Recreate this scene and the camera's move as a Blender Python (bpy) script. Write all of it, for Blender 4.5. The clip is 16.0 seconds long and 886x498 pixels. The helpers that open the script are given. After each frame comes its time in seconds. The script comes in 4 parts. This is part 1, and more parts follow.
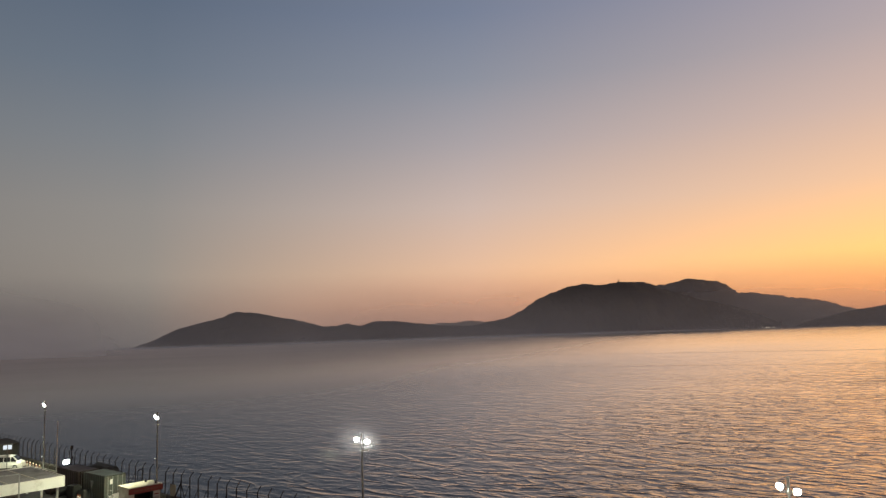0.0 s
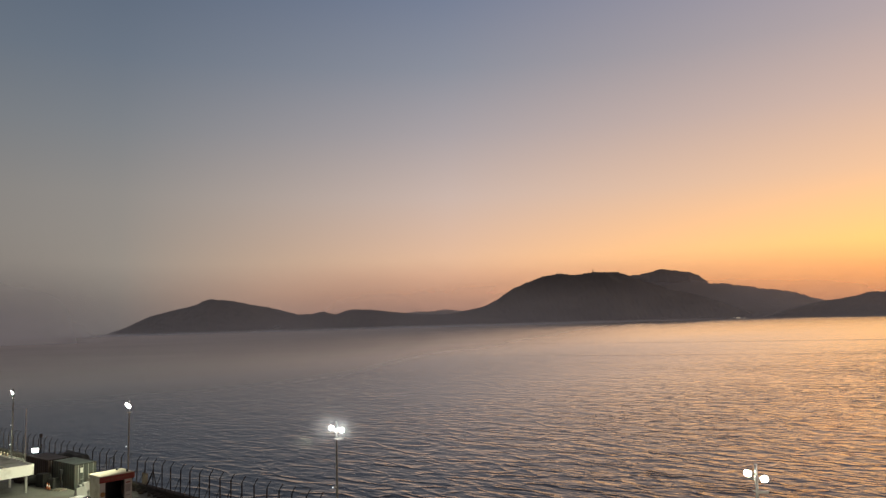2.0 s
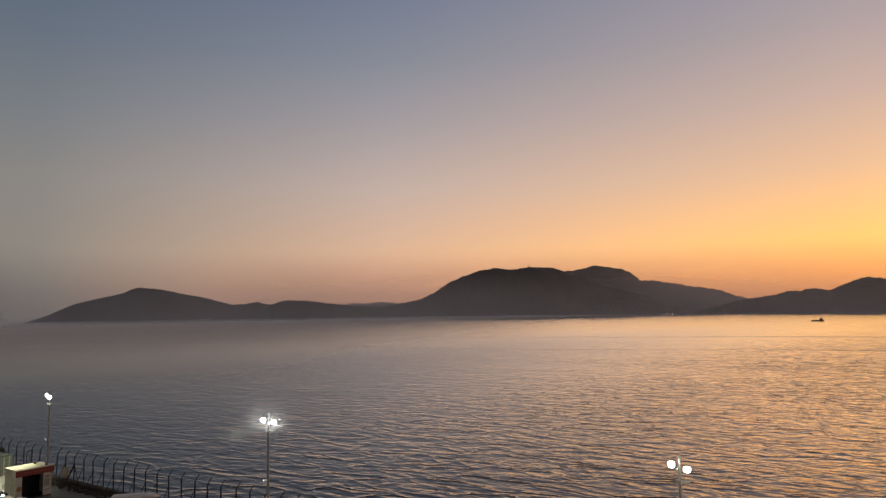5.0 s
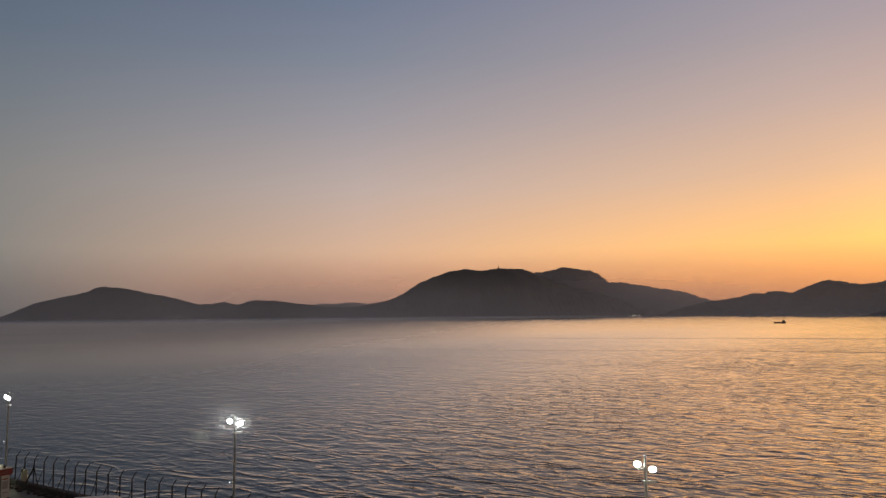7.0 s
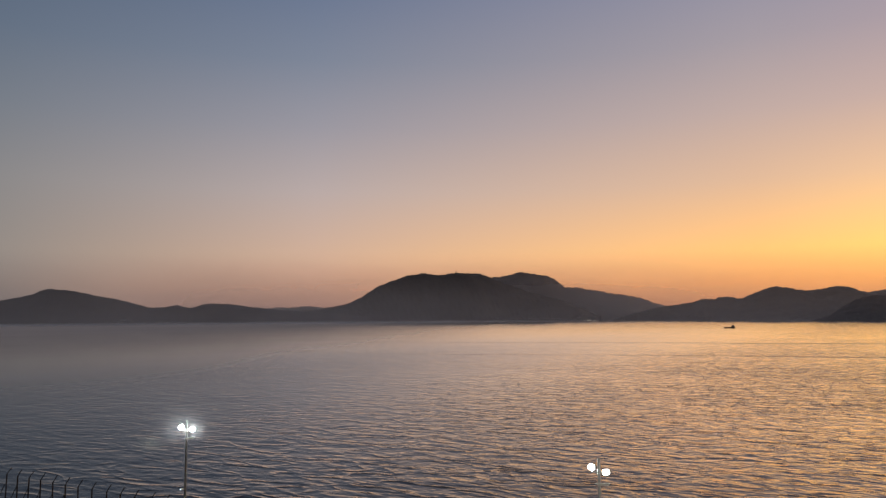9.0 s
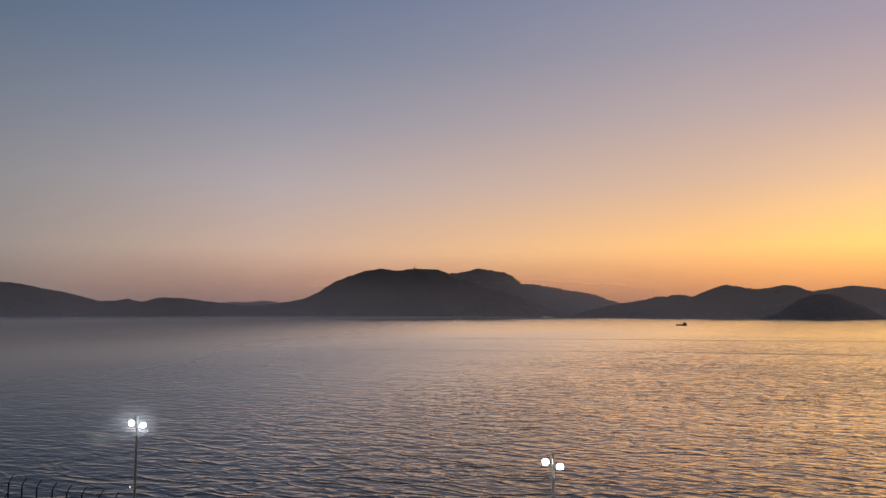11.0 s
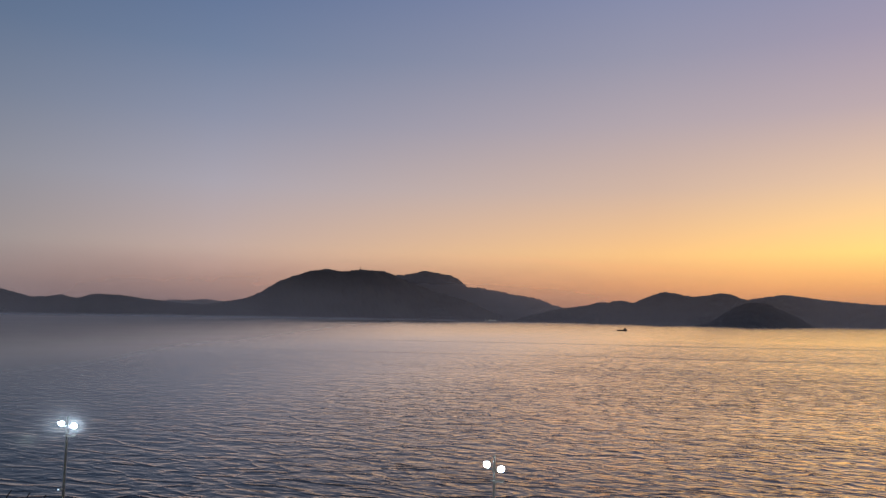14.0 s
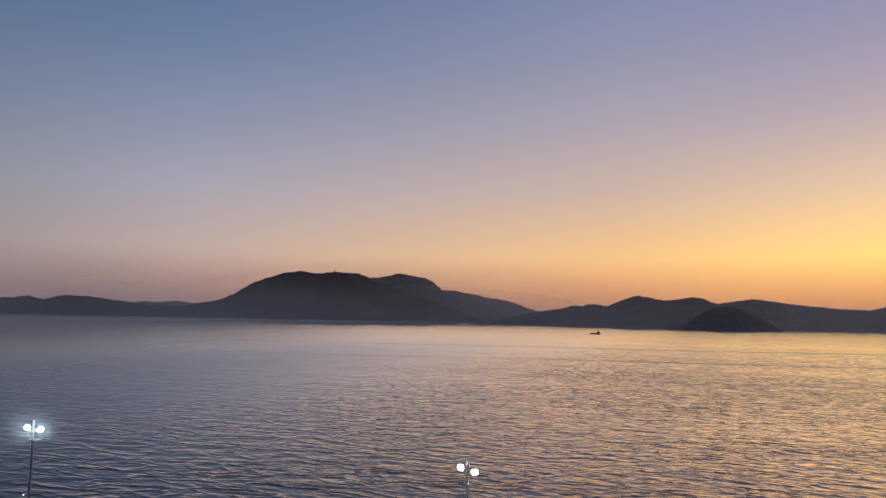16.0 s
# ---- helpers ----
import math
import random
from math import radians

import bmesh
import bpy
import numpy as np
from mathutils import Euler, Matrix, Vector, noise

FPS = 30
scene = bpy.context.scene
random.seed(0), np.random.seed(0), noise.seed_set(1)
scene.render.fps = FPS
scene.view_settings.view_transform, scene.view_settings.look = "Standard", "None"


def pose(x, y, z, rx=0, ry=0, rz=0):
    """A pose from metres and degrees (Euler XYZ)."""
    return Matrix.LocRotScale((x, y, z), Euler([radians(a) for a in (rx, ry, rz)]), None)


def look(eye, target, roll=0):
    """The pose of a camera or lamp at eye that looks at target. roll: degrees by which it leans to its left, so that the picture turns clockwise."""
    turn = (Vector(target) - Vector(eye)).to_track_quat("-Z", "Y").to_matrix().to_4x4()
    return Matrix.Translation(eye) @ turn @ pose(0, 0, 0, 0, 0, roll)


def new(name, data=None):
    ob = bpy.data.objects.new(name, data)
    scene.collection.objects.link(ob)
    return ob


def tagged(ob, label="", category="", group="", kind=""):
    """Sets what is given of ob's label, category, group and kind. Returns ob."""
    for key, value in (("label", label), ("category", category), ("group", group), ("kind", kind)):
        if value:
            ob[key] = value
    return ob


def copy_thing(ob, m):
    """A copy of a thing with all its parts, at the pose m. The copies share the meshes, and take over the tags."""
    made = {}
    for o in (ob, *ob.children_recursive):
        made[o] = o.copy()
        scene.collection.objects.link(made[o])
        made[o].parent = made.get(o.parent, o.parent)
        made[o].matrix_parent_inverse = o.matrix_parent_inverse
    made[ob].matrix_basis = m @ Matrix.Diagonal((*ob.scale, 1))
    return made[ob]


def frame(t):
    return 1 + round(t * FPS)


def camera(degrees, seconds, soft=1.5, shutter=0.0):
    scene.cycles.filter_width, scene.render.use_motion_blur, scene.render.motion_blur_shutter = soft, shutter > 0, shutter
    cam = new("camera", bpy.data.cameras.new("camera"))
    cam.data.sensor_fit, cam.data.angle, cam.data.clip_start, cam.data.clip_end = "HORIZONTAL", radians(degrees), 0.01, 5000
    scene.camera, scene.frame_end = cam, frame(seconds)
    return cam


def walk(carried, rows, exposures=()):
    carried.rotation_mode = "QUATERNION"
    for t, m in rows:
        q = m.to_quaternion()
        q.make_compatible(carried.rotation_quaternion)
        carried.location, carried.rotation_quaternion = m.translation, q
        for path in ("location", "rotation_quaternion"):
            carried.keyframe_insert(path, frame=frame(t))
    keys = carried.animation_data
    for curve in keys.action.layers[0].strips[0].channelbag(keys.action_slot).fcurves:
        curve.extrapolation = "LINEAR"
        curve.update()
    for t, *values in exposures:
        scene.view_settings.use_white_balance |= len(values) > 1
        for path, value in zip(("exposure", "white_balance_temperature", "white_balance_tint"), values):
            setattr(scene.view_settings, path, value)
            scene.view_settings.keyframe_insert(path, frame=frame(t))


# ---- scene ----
# ---- camera ----
EYE = (0.0, 0.0, 20.0)
# seconds, bearing (left of north), pitch up, lean
TURNS = (
    (0, 42.38, 6.82, -1.88), (0.5, 42.17, 6.57, -1.78), (1, 41.77, 6.27, -1.79), (1.5, 41.23, 6.02, -1.71),
    (2, 40.50, 5.88, -1.59), (2.5, 39.74, 5.71, -1.49), (3, 38.85, 5.51, -1.35), (3.5, 37.96, 5.30, -1.18),
    (4, 37.06, 5.22, -1.01), (6.5, 33.77, 5.22, -0.65), (7, 33.16, 5.23, -0.58), (7.5, 32.38, 5.33, -0.51),
    (8, 31.50, 5.42, -0.48), (8.5, 30.58, 5.50, -0.44), (9, 29.79, 5.54, -0.40), (11.5, 25.70, 5.17, 0.16),
    (12, 25.02, 5.22, 0.36), (12.5, 24.38, 5.24, 0.48), (13, 23.65, 5.27, 0.64), (13.5, 22.90, 5.33, 0.83),
    (14, 22.21, 5.40, 0.94), (14.5, 21.50, 5.45, 0.98), (15, 20.93, 5.54, 1.03), (15.5, 20.51, 5.64, 1.11),
    (16, 20.22, 5.66, 1.13))
cam = camera(63.31, 16.0, soft=1.35)
walk(cam, [(t, pose(*EYE) @ pose(0, 0, 0, 0, 0, yaw) @ pose(0, 0, 0, 90 + pitch) @ pose(0, 0, 0, 0, 0, lean))
           for t, yaw, pitch, lean in TURNS],
     exposures=[(0, 0.16, 6500, 10), (2, 0.12, 6500, 10), (4, 0.05, 6500, 10), (8, -0.07, 6080, 9), (12.5, -0.19, 5330, 9), (16, -0.25, 4900, 8)])


# ---- sky: afterglow, the sun has set behind the right-hand hills ----
def lin(r, g, b):
    return tuple((c / 255 / 12.92 if c <= 10 else ((c / 255 + 0.055) / 1.055) ** 2.4) for c in (r, g, b)) + (1.0,)


class Nodes:
    """A short hand for building node trees."""

    def __init__(self, tree):
        self.tree = tree
        tree.nodes.clear()

    def add(self, kind, inputs=None, **props):
        n = self.tree.nodes.new(kind)
        for k, v in props.items():
            setattr(n, k, v)
        for k, v in (inputs or {}).items():
            if isinstance(v, bpy.types.NodeSocket):
                self.tree.links.new(v, n.inputs[k])
            else:
                n.inputs[k].default_value = v
        return n

    def math(self, op, a, b=0.0, c=0.0, clamp=False):
        return self.add("ShaderNodeMath", {0: a, 1: b, 2: c}, operation=op, use_clamp=clamp).outputs[0]

    def ramp(self, fac, stops, mode="LINEAR"):
        n = self.add("ShaderNodeValToRGB", {"Fac": fac})
        n.color_ramp.interpolation = mode
        els = n.color_ramp.elements
        els[0].position, els[0].color = stops[0]
        els[1].position, els[1].color = stops[-1]
        for p, c in stops[1:-1]:
            els.new(p).color = c
        return n.outputs["Color"]

    def mix(self, fac, a, b, mode="MIX"):
        return self.add("ShaderNodeMix", {0: fac, 6: a, 7: b}, data_type="RGBA", blend_type=mode).outputs[2]

    def span(self, v, a, b, c=0.0, d=1.0, smooth=True):
        return self.add("ShaderNodeMapRange", {0: v, 1: a, 2: b, 3: c, 4: d},
                        interpolation_type="SMOOTHSTEP" if smooth else "LINEAR").outputs[0]

    def noise(self, vec, scale, detail=3.0, rough=0.5, distort=0.0):
        return self.add("ShaderNodeTexNoise", {"Vector": vec, "Scale": scale, "Detail": detail, "Roughness": rough,
                                               "Distortion": distort}).outputs[0]


SUNSET = radians(20)          # bearing of the afterglow, right of north
world = bpy.data.worlds.new("dusk")
scene.world = world
world.use_nodes = True
W = Nodes(world.node_tree)
way = W.add("ShaderNodeTexCoord").outputs["Generated"]
sep = W.add("ShaderNodeSeparateXYZ", {0: way})
up = W.math("DIVIDE", W.math("ARCSINE", sep.outputs[2]), math.pi / 2, clamp=True)
flat = W.math("SQRT", W.math("ADD", W.math("MULTIPLY", sep.outputs[0], sep.outputs[0]),
                             W.math("MULTIPLY", sep.outputs[1], sep.outputs[1])))
side = W.math("ADD", W.math("MULTIPLY", sep.outputs[0], math.sin(SUNSET)),
              W.math("MULTIPLY", sep.outputs[1], math.cos(SUNSET)))
away = W.math("DIVIDE", W.math("ARCCOSINE", W.math("DIVIDE", side, W.math("MAXIMUM", flat, 0.001))), math.pi)
EL = (0.0, 2.5, 5, 10, 15, 20, 25, 45, 90)
BANDS = (  # degrees from the sunset, then the colour at each height of EL
    (0, (252, 158, 92), (335, 226, 106), (375, 286, 135), (304, 235, 158), (228, 186, 168), (192, 165, 168), (165, 153, 166), (158, 145, 147), (84, 83, 89)),
    (6, (250, 152, 92), (300, 198, 97), (322, 243, 118), (272, 214, 156), (220, 183, 167), (188, 163, 167), (162, 152, 166), (156, 143, 146), (84, 83, 89)),
    (26, (243, 152, 103), (284, 188, 106), (286, 211, 124), (240, 193, 155), (206, 177, 165), (176, 161, 164), (154, 148, 163), (140, 129, 134), (84, 83, 89)),
    (60, (204, 147, 126), (222, 167, 136), (222, 181, 152), (196, 175, 167), (164, 156, 161), (134, 138, 152), (114, 123, 145), (81, 76, 76), (74, 72, 73)),
    (85, (112, 106, 104), (132, 124, 118), (145, 137, 130), (139, 135, 133), (121, 125, 132), (103, 113, 128), (90, 102, 121), (60, 57, 55), (60, 58, 58)),
    (112, (88, 86, 86), (98, 96, 95), (107, 104, 102), (111, 110, 110), (105, 109, 115), (94, 103, 114), (86, 96, 111), (56, 54, 53), (55, 54, 55)),
    (180, (76, 75, 78), (82, 81, 84), (87, 86, 89), (89, 90, 94), (88, 90, 97), (86, 89, 98), (82, 85, 95), (70, 72, 80), (66, 66, 72)))
tint = None
for i, (deg, *cols) in enumerate(BANDS):
    band = W.ramp(up, [(e / 90, lin(c[0], c[1], c[2] * 0.985)) for e, c in zip(EL, cols)])
    tint = band if tint is None else W.mix(W.span(away, BANDS[i - 1][0] / 180, deg / 180, smooth=False), tint, band)
W.add("ShaderNodeOutputWorld", {0: W.add("ShaderNodeBackground", {0: tint, 1: 1.0}).outputs[0]})


# ---- materials ----
def material(name):
    m = bpy.data.materials.new(name)
    m.use_nodes = True
    n = Nodes(m.node_tree)
    return m, n


def surface(name, colour, rough=0.6, metal=0.0, grain=20.0, vary=0.25, stain=0.6, bump=0.15, dirt=None, dirt_amount=0.35, bump_scale=None):
    """Paint, concrete, metal: two scales of variation, stains and a fine relief, in metres."""
    m, n = material(name)
    at = n.add("ShaderNodeTexCoord").outputs["Object"]
    fine = n.noise(at, grain, 4, 0.6)
    broad = n.noise(at, stain, 5, 0.62, 0.4)
    c = tuple(colour) + (1.0,)
    dark = tuple(v * (1 - vary) for v in colour) + (1.0,)
    light = tuple(min(1, v * (1 + vary * 0.6)) for v in colour) + (1.0,)
    col = n.ramp(fine, [(0.3, dark), (0.5, c), (0.72, light)])
    d = tuple(dirt or [v * 0.4 for v in colour]) + (1.0,)
    col = n.mix(n.span(broad, 0.48, 0.7, 0, dirt_amount), col, d)
    rnd = n.add("ShaderNodeObjectInfo").outputs["Random"]
    col = n.mix(1.0, col, n.ramp(rnd, [(0, (0.88, 0.88, 0.88, 1)), (1, (1.06, 1.06, 1.06, 1))]), "MULTIPLY")
    r = n.span(broad, 0.3, 0.8, max(0.03, rough - 0.12), min(1, rough + 0.15))
    rel = n.add("ShaderNodeBump", {"Strength": bump, "Distance": 0.02, "Height": n.noise(at, bump_scale or grain * 1.5, 3)})
    b = n.add("ShaderNodeBsdfPrincipled", {"Base Color": col, "Roughness": r, "Metallic": metal, "Normal": rel.outputs[0]})
    n.add("ShaderNodeOutputMaterial", {0: b.outputs[0]})
    return m


def glowing(name, colour, strength):
    m, n = material(name)
    e = n.add("ShaderNodeEmission", {0: tuple(colour) + (1.0,), 1: strength})
    n.add("ShaderNodeOutputMaterial", {0: e.outputs[0]})
    return m


def sea_material():
    m, n = material("sea_water")
    at = n.add("ShaderNodeTexCoord").outputs["Object"]

    def crests(angle, squeeze, scale, detail, rough, distort):
        v = n.add("ShaderNodeMapping", {"Vector": at, "Rotation": (0, 0, radians(angle)), "Scale": (squeeze, 1.0, 1.0)}).outputs[0]
        return n.noise(v, scale, detail, rough, distort)

    # short wind waves with finer ripples on them; broad slicks calm them
    chop = crests(-12, 0.6, 0.22, 2.0, 0.5, 0.5)
    ridge = n.math("SUBTRACT", 1.0, n.math("ABSOLUTE", n.math("MULTIPLY_ADD", crests(-16, 0.5, 0.25, 1.5, 0.5, 0.6), 2.0, -1.0)))
    wave = crests(-16, 0.5, 0.7, 2, 0.5, 0.4)
    rip = crests(12, 0.7, 2.4, 2, 0.5, 0.2)
    calm = n.span(crests(-25, 0.25, 0.012, 4, 0.6, 0.5), 0.35, 0.65, 0.7, 1.0)
    xyz = n.add("ShaderNodeSeparateXYZ", {0: at})
    out = n.math("MULTIPLY_ADD", xyz.outputs[0], -0.2, n.math("MULTIPLY", xyz.outputs[1], 0.98))
    shelter = n.span(out, 180, 800, 1.0, 0.4)                # the bay lies calmer farther out
    wake = 0.0
    for place, broad, amount in ((395, 5.0, 1.2), (590, 8.0, 2.2)):   # old wakes of passing ships
        d = n.math("DIVIDE", n.math("SUBTRACT", n.math("MULTIPLY_ADD", n.noise(at, 0.006, 2), 60.0, out), place + 30), broad)
        wake = n.math("MULTIPLY_ADD", n.math("EXPONENT", n.math("MULTIPLY", n.math("MULTIPLY", d, d), -1.0)), amount, wake)
    trail = n.math("DIVIDE", n.math("SUBTRACT", xyz.outputs[1], 1325.0), 9.0)      # the boat's own wake
    trail = n.math("MULTIPLY", n.math("EXPONENT", n.math("MULTIPLY", n.math("MULTIPLY", trail, trail), -1.0)), n.span(xyz.outputs[0], -180, -170, 0, 2.5))
    wake = n.math("MULTIPLY_ADD", trail, n.span(xyz.outputs[0], 0, 150, 1, 0), wake)
    # far out the backs of the waves are hidden, the sides towards the pier show
    off = n.math("SUBTRACT", n.math("MULTIPLY", xyz.outputs[0], -1.0), 45.0)

    def bend(v, soft):
        """Flat, then rising evenly, with a soft turn."""
        return n.math("MULTIPLY", n.math("ADD", v, n.math("SQRT", n.math("MULTIPLY_ADD", v, v, soft ** 2))), 0.5)
    lean = n.math("MULTIPLY_ADD", bend(n.math("SUBTRACT", off, 220.0), 80.0), -0.6, bend(off, 50.0))
    seaward = n.math("SUBTRACT", out, 260.0)
    tilt = bend(seaward, 160.0)
    strong = n.math("MULTIPLY", n.math("MULTIPLY", calm, n.math("MULTIPLY", shelter, n.span(off, -20, 90, 1.0, 0.42))), n.math("ADD", wake, 1.0))
    near = n.span(out, 110, 420, 1.0, 0.15)
    high = n.math("MULTIPLY_ADD", n.math("MULTIPLY_ADD", wave, 0.65, n.math("MULTIPLY", rip, 0.05)), near, n.math("MULTIPLY_ADD", n.math("POWER", ridge, 4.0), 0.45, n.math("MULTIPLY", chop, 0.6)))
    rel = n.add("ShaderNodeBump", {"Strength": 1.0, "Distance": SEA_RELIEF, "Height": n.math("MULTIPLY_ADD", lean, 0.125 / SEA_RELIEF, n.math("MULTIPLY_ADD", tilt, 0.038 / SEA_RELIEF, n.math("MULTIPLY", strong, high)))})
    # the gloss rises steeply towards grazing view, the deep water below is nearly black
    gloss = n.math("MULTIPLY", n.math("POWER", n.add("ShaderNodeFresnel", {"IOR": 1.333, "Normal": rel.outputs[0]}).outputs[0], 1.25), 2.2, clamp=True)
    deep = n.add("ShaderNodeBsdfDiffuse", {0: (0.016, 0.018, 0.018, 1)})
    shine = n.add("ShaderNodeBsdfGlossy", {"Color": (1, 0.98, 0.945, 1), "Roughness": 0.05, "Normal": rel.outputs[0]})
    n.add("ShaderNodeOutputMaterial", {0: n.add("ShaderNodeMixShader", {0: gloss, 1: deep.outputs[0], 2: shine.outputs[0]}).outputs[0]})
    return m


SEA_RELIEF = 0.34


def hill_material(name, colour):
    """Scrub and rock on the far hills."""
    m, n = material(name)
    at = n.add("ShaderNodeTexCoord").outputs["Object"]
    big = n.noise(at, 0.006, 5, 0.6, 0.5)
    small = n.noise(at, 0.05, 5, 0.65)
    c = tuple(colour) + (1.0,)
    col = n.mix(n.span(small, 0.4, 0.65), tuple(v * 0.75 for v in colour) + (1.0,), c)
    col = n.mix(n.span(big, 0.5, 0.68, 0, 0.6), col, (0.09, 0.08, 0.06, 1.0))
    rel = n.add("ShaderNodeBump", {"Strength": 0.2, "Distance": 2.0, "Height": small})
    b = n.add("ShaderNodeBsdfPrincipled", {"Base Color": col, "Roughness": 0.95, "Normal": rel.outputs[0]})
    n.add("ShaderNodeOutputMaterial", {0: b.outputs[0]})
    return m


def mist_material(name, density, tone=(0.86, 0.87, 0.9, 1.0), through_light=0.9):
    """Thin sea mist: lets most light through, scatters the rest. density(n, at) gives how much."""
    m, n = material(name)
    at = n.add("ShaderNodeTexCoord").outputs["Object"]
    d = n.add("ShaderNodeBsdfDiffuse", {0: tone})
    t = n.add("ShaderNodeBsdfTranslucent", {0: tone})
    both = n.add("ShaderNodeMixShader", {0: through_light, 1: d.outputs[0], 2: t.outputs[0]})
    clear = n.add("ShaderNodeBsdfTransparent")
    mix = n.add("ShaderNodeMixShader", {0: density(n, at), 1: clear.outputs[0], 2: both.outputs[0]})
    n.add("ShaderNodeOutputMaterial", {0: mix.outputs[0]})
    return m


CONCRETE = surface("pier_concrete", (0.15, 0.148, 0.128), 0.85, grain=6, stain=0.18, bump=0.25, dirt=(0.06, 0.057, 0.05), dirt_amount=0.75)
WALL = surface("wall_concrete", (0.05, 0.044, 0.037), 0.9, grain=9, stain=0.5, bump=0.4, dirt_amount=0.6)
STEEL = surface("galvanised_steel", (0.5, 0.51, 0.5), 0.45, 0.6, grain=30, stain=1.2, dirt_amount=0.3)
RUSTY = surface("weathered_fence_steel", (0.032, 0.028, 0.026), 0.75, 0.3, grain=25, stain=2.0, dirt=(0.09, 0.045, 0.025), dirt_amount=0.6)
WHITE = surface("white_paint", (0.75, 0.75, 0.7), 0.5, grain=18, vary=0.08, stain=0.9, dirt=(0.4, 0.38, 0.32), dirt_amount=0.4)
# galvanised steel again, its colour darkened for the dimmer light on far poles
DIM_LIT_POLE = surface("dim_lit_galvanised_pole", (0.26, 0.27, 0.26), 0.6, 0.3, grain=30, stain=1.2, dirt_amount=0.4)
DARK = surface("black_plastic", (0.02, 0.02, 0.022), 0.5, grain=30, vary=0.3)
LAMP_GLOW = glowing("lamp_lens", (1.0, 0.98, 0.88), 400)
HILL = hill_material("scrub_hill", (0.05, 0.047, 0.046))


# ---- building ----
class Shape:
    """Collects simple solids into one mesh."""

    def __init__(self):
        self.v, self.f = [], []

    def put(self, verts, faces):
        k = len(self.v)
        self.v += [tuple(p) for p in verts]
        self.f += [tuple(k + i for i in q) for q in faces]
        return self

    def box(self, a, b, m=None):
        (x0, y0, z0), (x1, y1, z1) = a, b
        vs = [Vector(p) for p in ((x0, y0, z0), (x1, y0, z0), (x1, y1, z0), (x0, y1, z0), (x0, y0, z1), (x1, y0, z1), (x1, y1, z1), (x0, y1, z1))]
        if m:
            vs = [m @ p for p in vs]
        return self.put(vs, ((3, 2, 1, 0), (4, 5, 6, 7), (0, 1, 5, 4), (1, 2, 6, 5), (2, 3, 7, 6), (3, 0, 4, 7)))

    def rod(self, a, b, r0, r1=None, n=10):
        a, b = Vector(a), Vector(b)
        r1 = r0 if r1 is None else r1
        q = (b - a).to_track_quat("Z", "Y")
        ring = lambda o, r: [o + q @ Vector((r * math.cos(6.28319 * i / n), r * math.sin(6.28319 * i / n), 0)) for i in range(n)]
        return self.put(ring(a, r0) + ring(b, r1), [(i, (i + 1) % n, n + (i + 1) % n, n + i) for i in range(n)]
                        + [tuple(range(n))[::-1], tuple(range(n, 2 * n))])

    def tube(self, pts, r, n=8):
        for a, b in zip(pts, pts[1:]):
            self.rod(a, b, r, r, n)
        return self

    def prism(self, outline, y0, y1, axis="y"):
        """An outline in two axes, drawn out along the third."""
        put = {"y": lambda a, b, c: (a, c, b), "x": lambda a, b, c: (c, a, b), "z": lambda a, b, c: (a, b, c)}[axis]
        n = len(outline)
        vs = [put(a, b, y0) for a, b in outline] + [put(a, b, y1) for a, b in outline]
        return self.put(vs, [(i, (i + 1) % n, n + (i + 1) % n, n + i) for i in range(n)] + [tuple(range(n))[::-1], tuple(range(n, 2 * n))])

    def mesh(self, name, mat, bevel=0.0, smooth=False):
        me = bpy.data.meshes.new(name)
        me.from_pydata(self.v, [], self.f)
        bm = bmesh.new()
        bm.from_mesh(me)
        bmesh.ops.recalc_face_normals(bm, faces=bm.faces)
        if bevel:
            sharp = [e for e in bm.edges if len(e.link_faces) == 2 and e.calc_face_angle(0) > 0.6]
            bmesh.ops.bevel(bm, geom=sharp, offset=bevel, segments=2, affect="EDGES", profile=0.5)
        bm.to_mesh(me)
        bm.free()
        me.materials.append(mat)
        if smooth:
            me.polygons.foreach_set("use_smooth", [True] * len(me.polygons))
            me.set_sharp_from_angle(angle=radians(35))
        return me


def part(name, shape, mat, parent=None, label="", bevel=0.0, smooth=False):
    ob = new(name, shape.mesh(name, mat, bevel, smooth))
    ob.parent = parent
    return tagged(ob, label)


def thing(name, label, category, group="", at=None, kind=""):
    ob = new(name)
    ob.empty_display_size = 0.3
    if at is not None:
        ob.matrix_basis = at
    return tagged(ob, label, category, group, kind)


def grid_mesh(name, x, y, z, mat, smooth=True, wrap=False):
    """A sheet from 2D arrays of coordinates."""
    n, m = x.shape
    me = bpy.data.meshes.new(name)
    i = np.arange(n * m).reshape(n, m)
    j = np.roll(i, -1, axis=1) if wrap else i[:, 1:]
    a = i if wrap else i[:, :-1]
    q = np.stack([a[:-1], j[:-1], j[1:], a[1:]], -1).reshape(-1, 4)
    me.vertices.add(n * m)
    me.vertices.foreach_set("co", np.stack([x, y, z], -1).astype(np.float32).ravel())
    me.loops.add(q.size)
    me.loops.foreach_set("vertex_index", q.astype(np.int32).ravel())
    me.polygons.add(len(q))
    me.polygons.foreach_set("loop_start", np.arange(0, q.size, 4, dtype=np.int32))
    me.update(calc_edges=True)
    me.polygons.foreach_set("use_smooth", np.full(len(q), smooth))
    me.materials.append(mat)
    return me


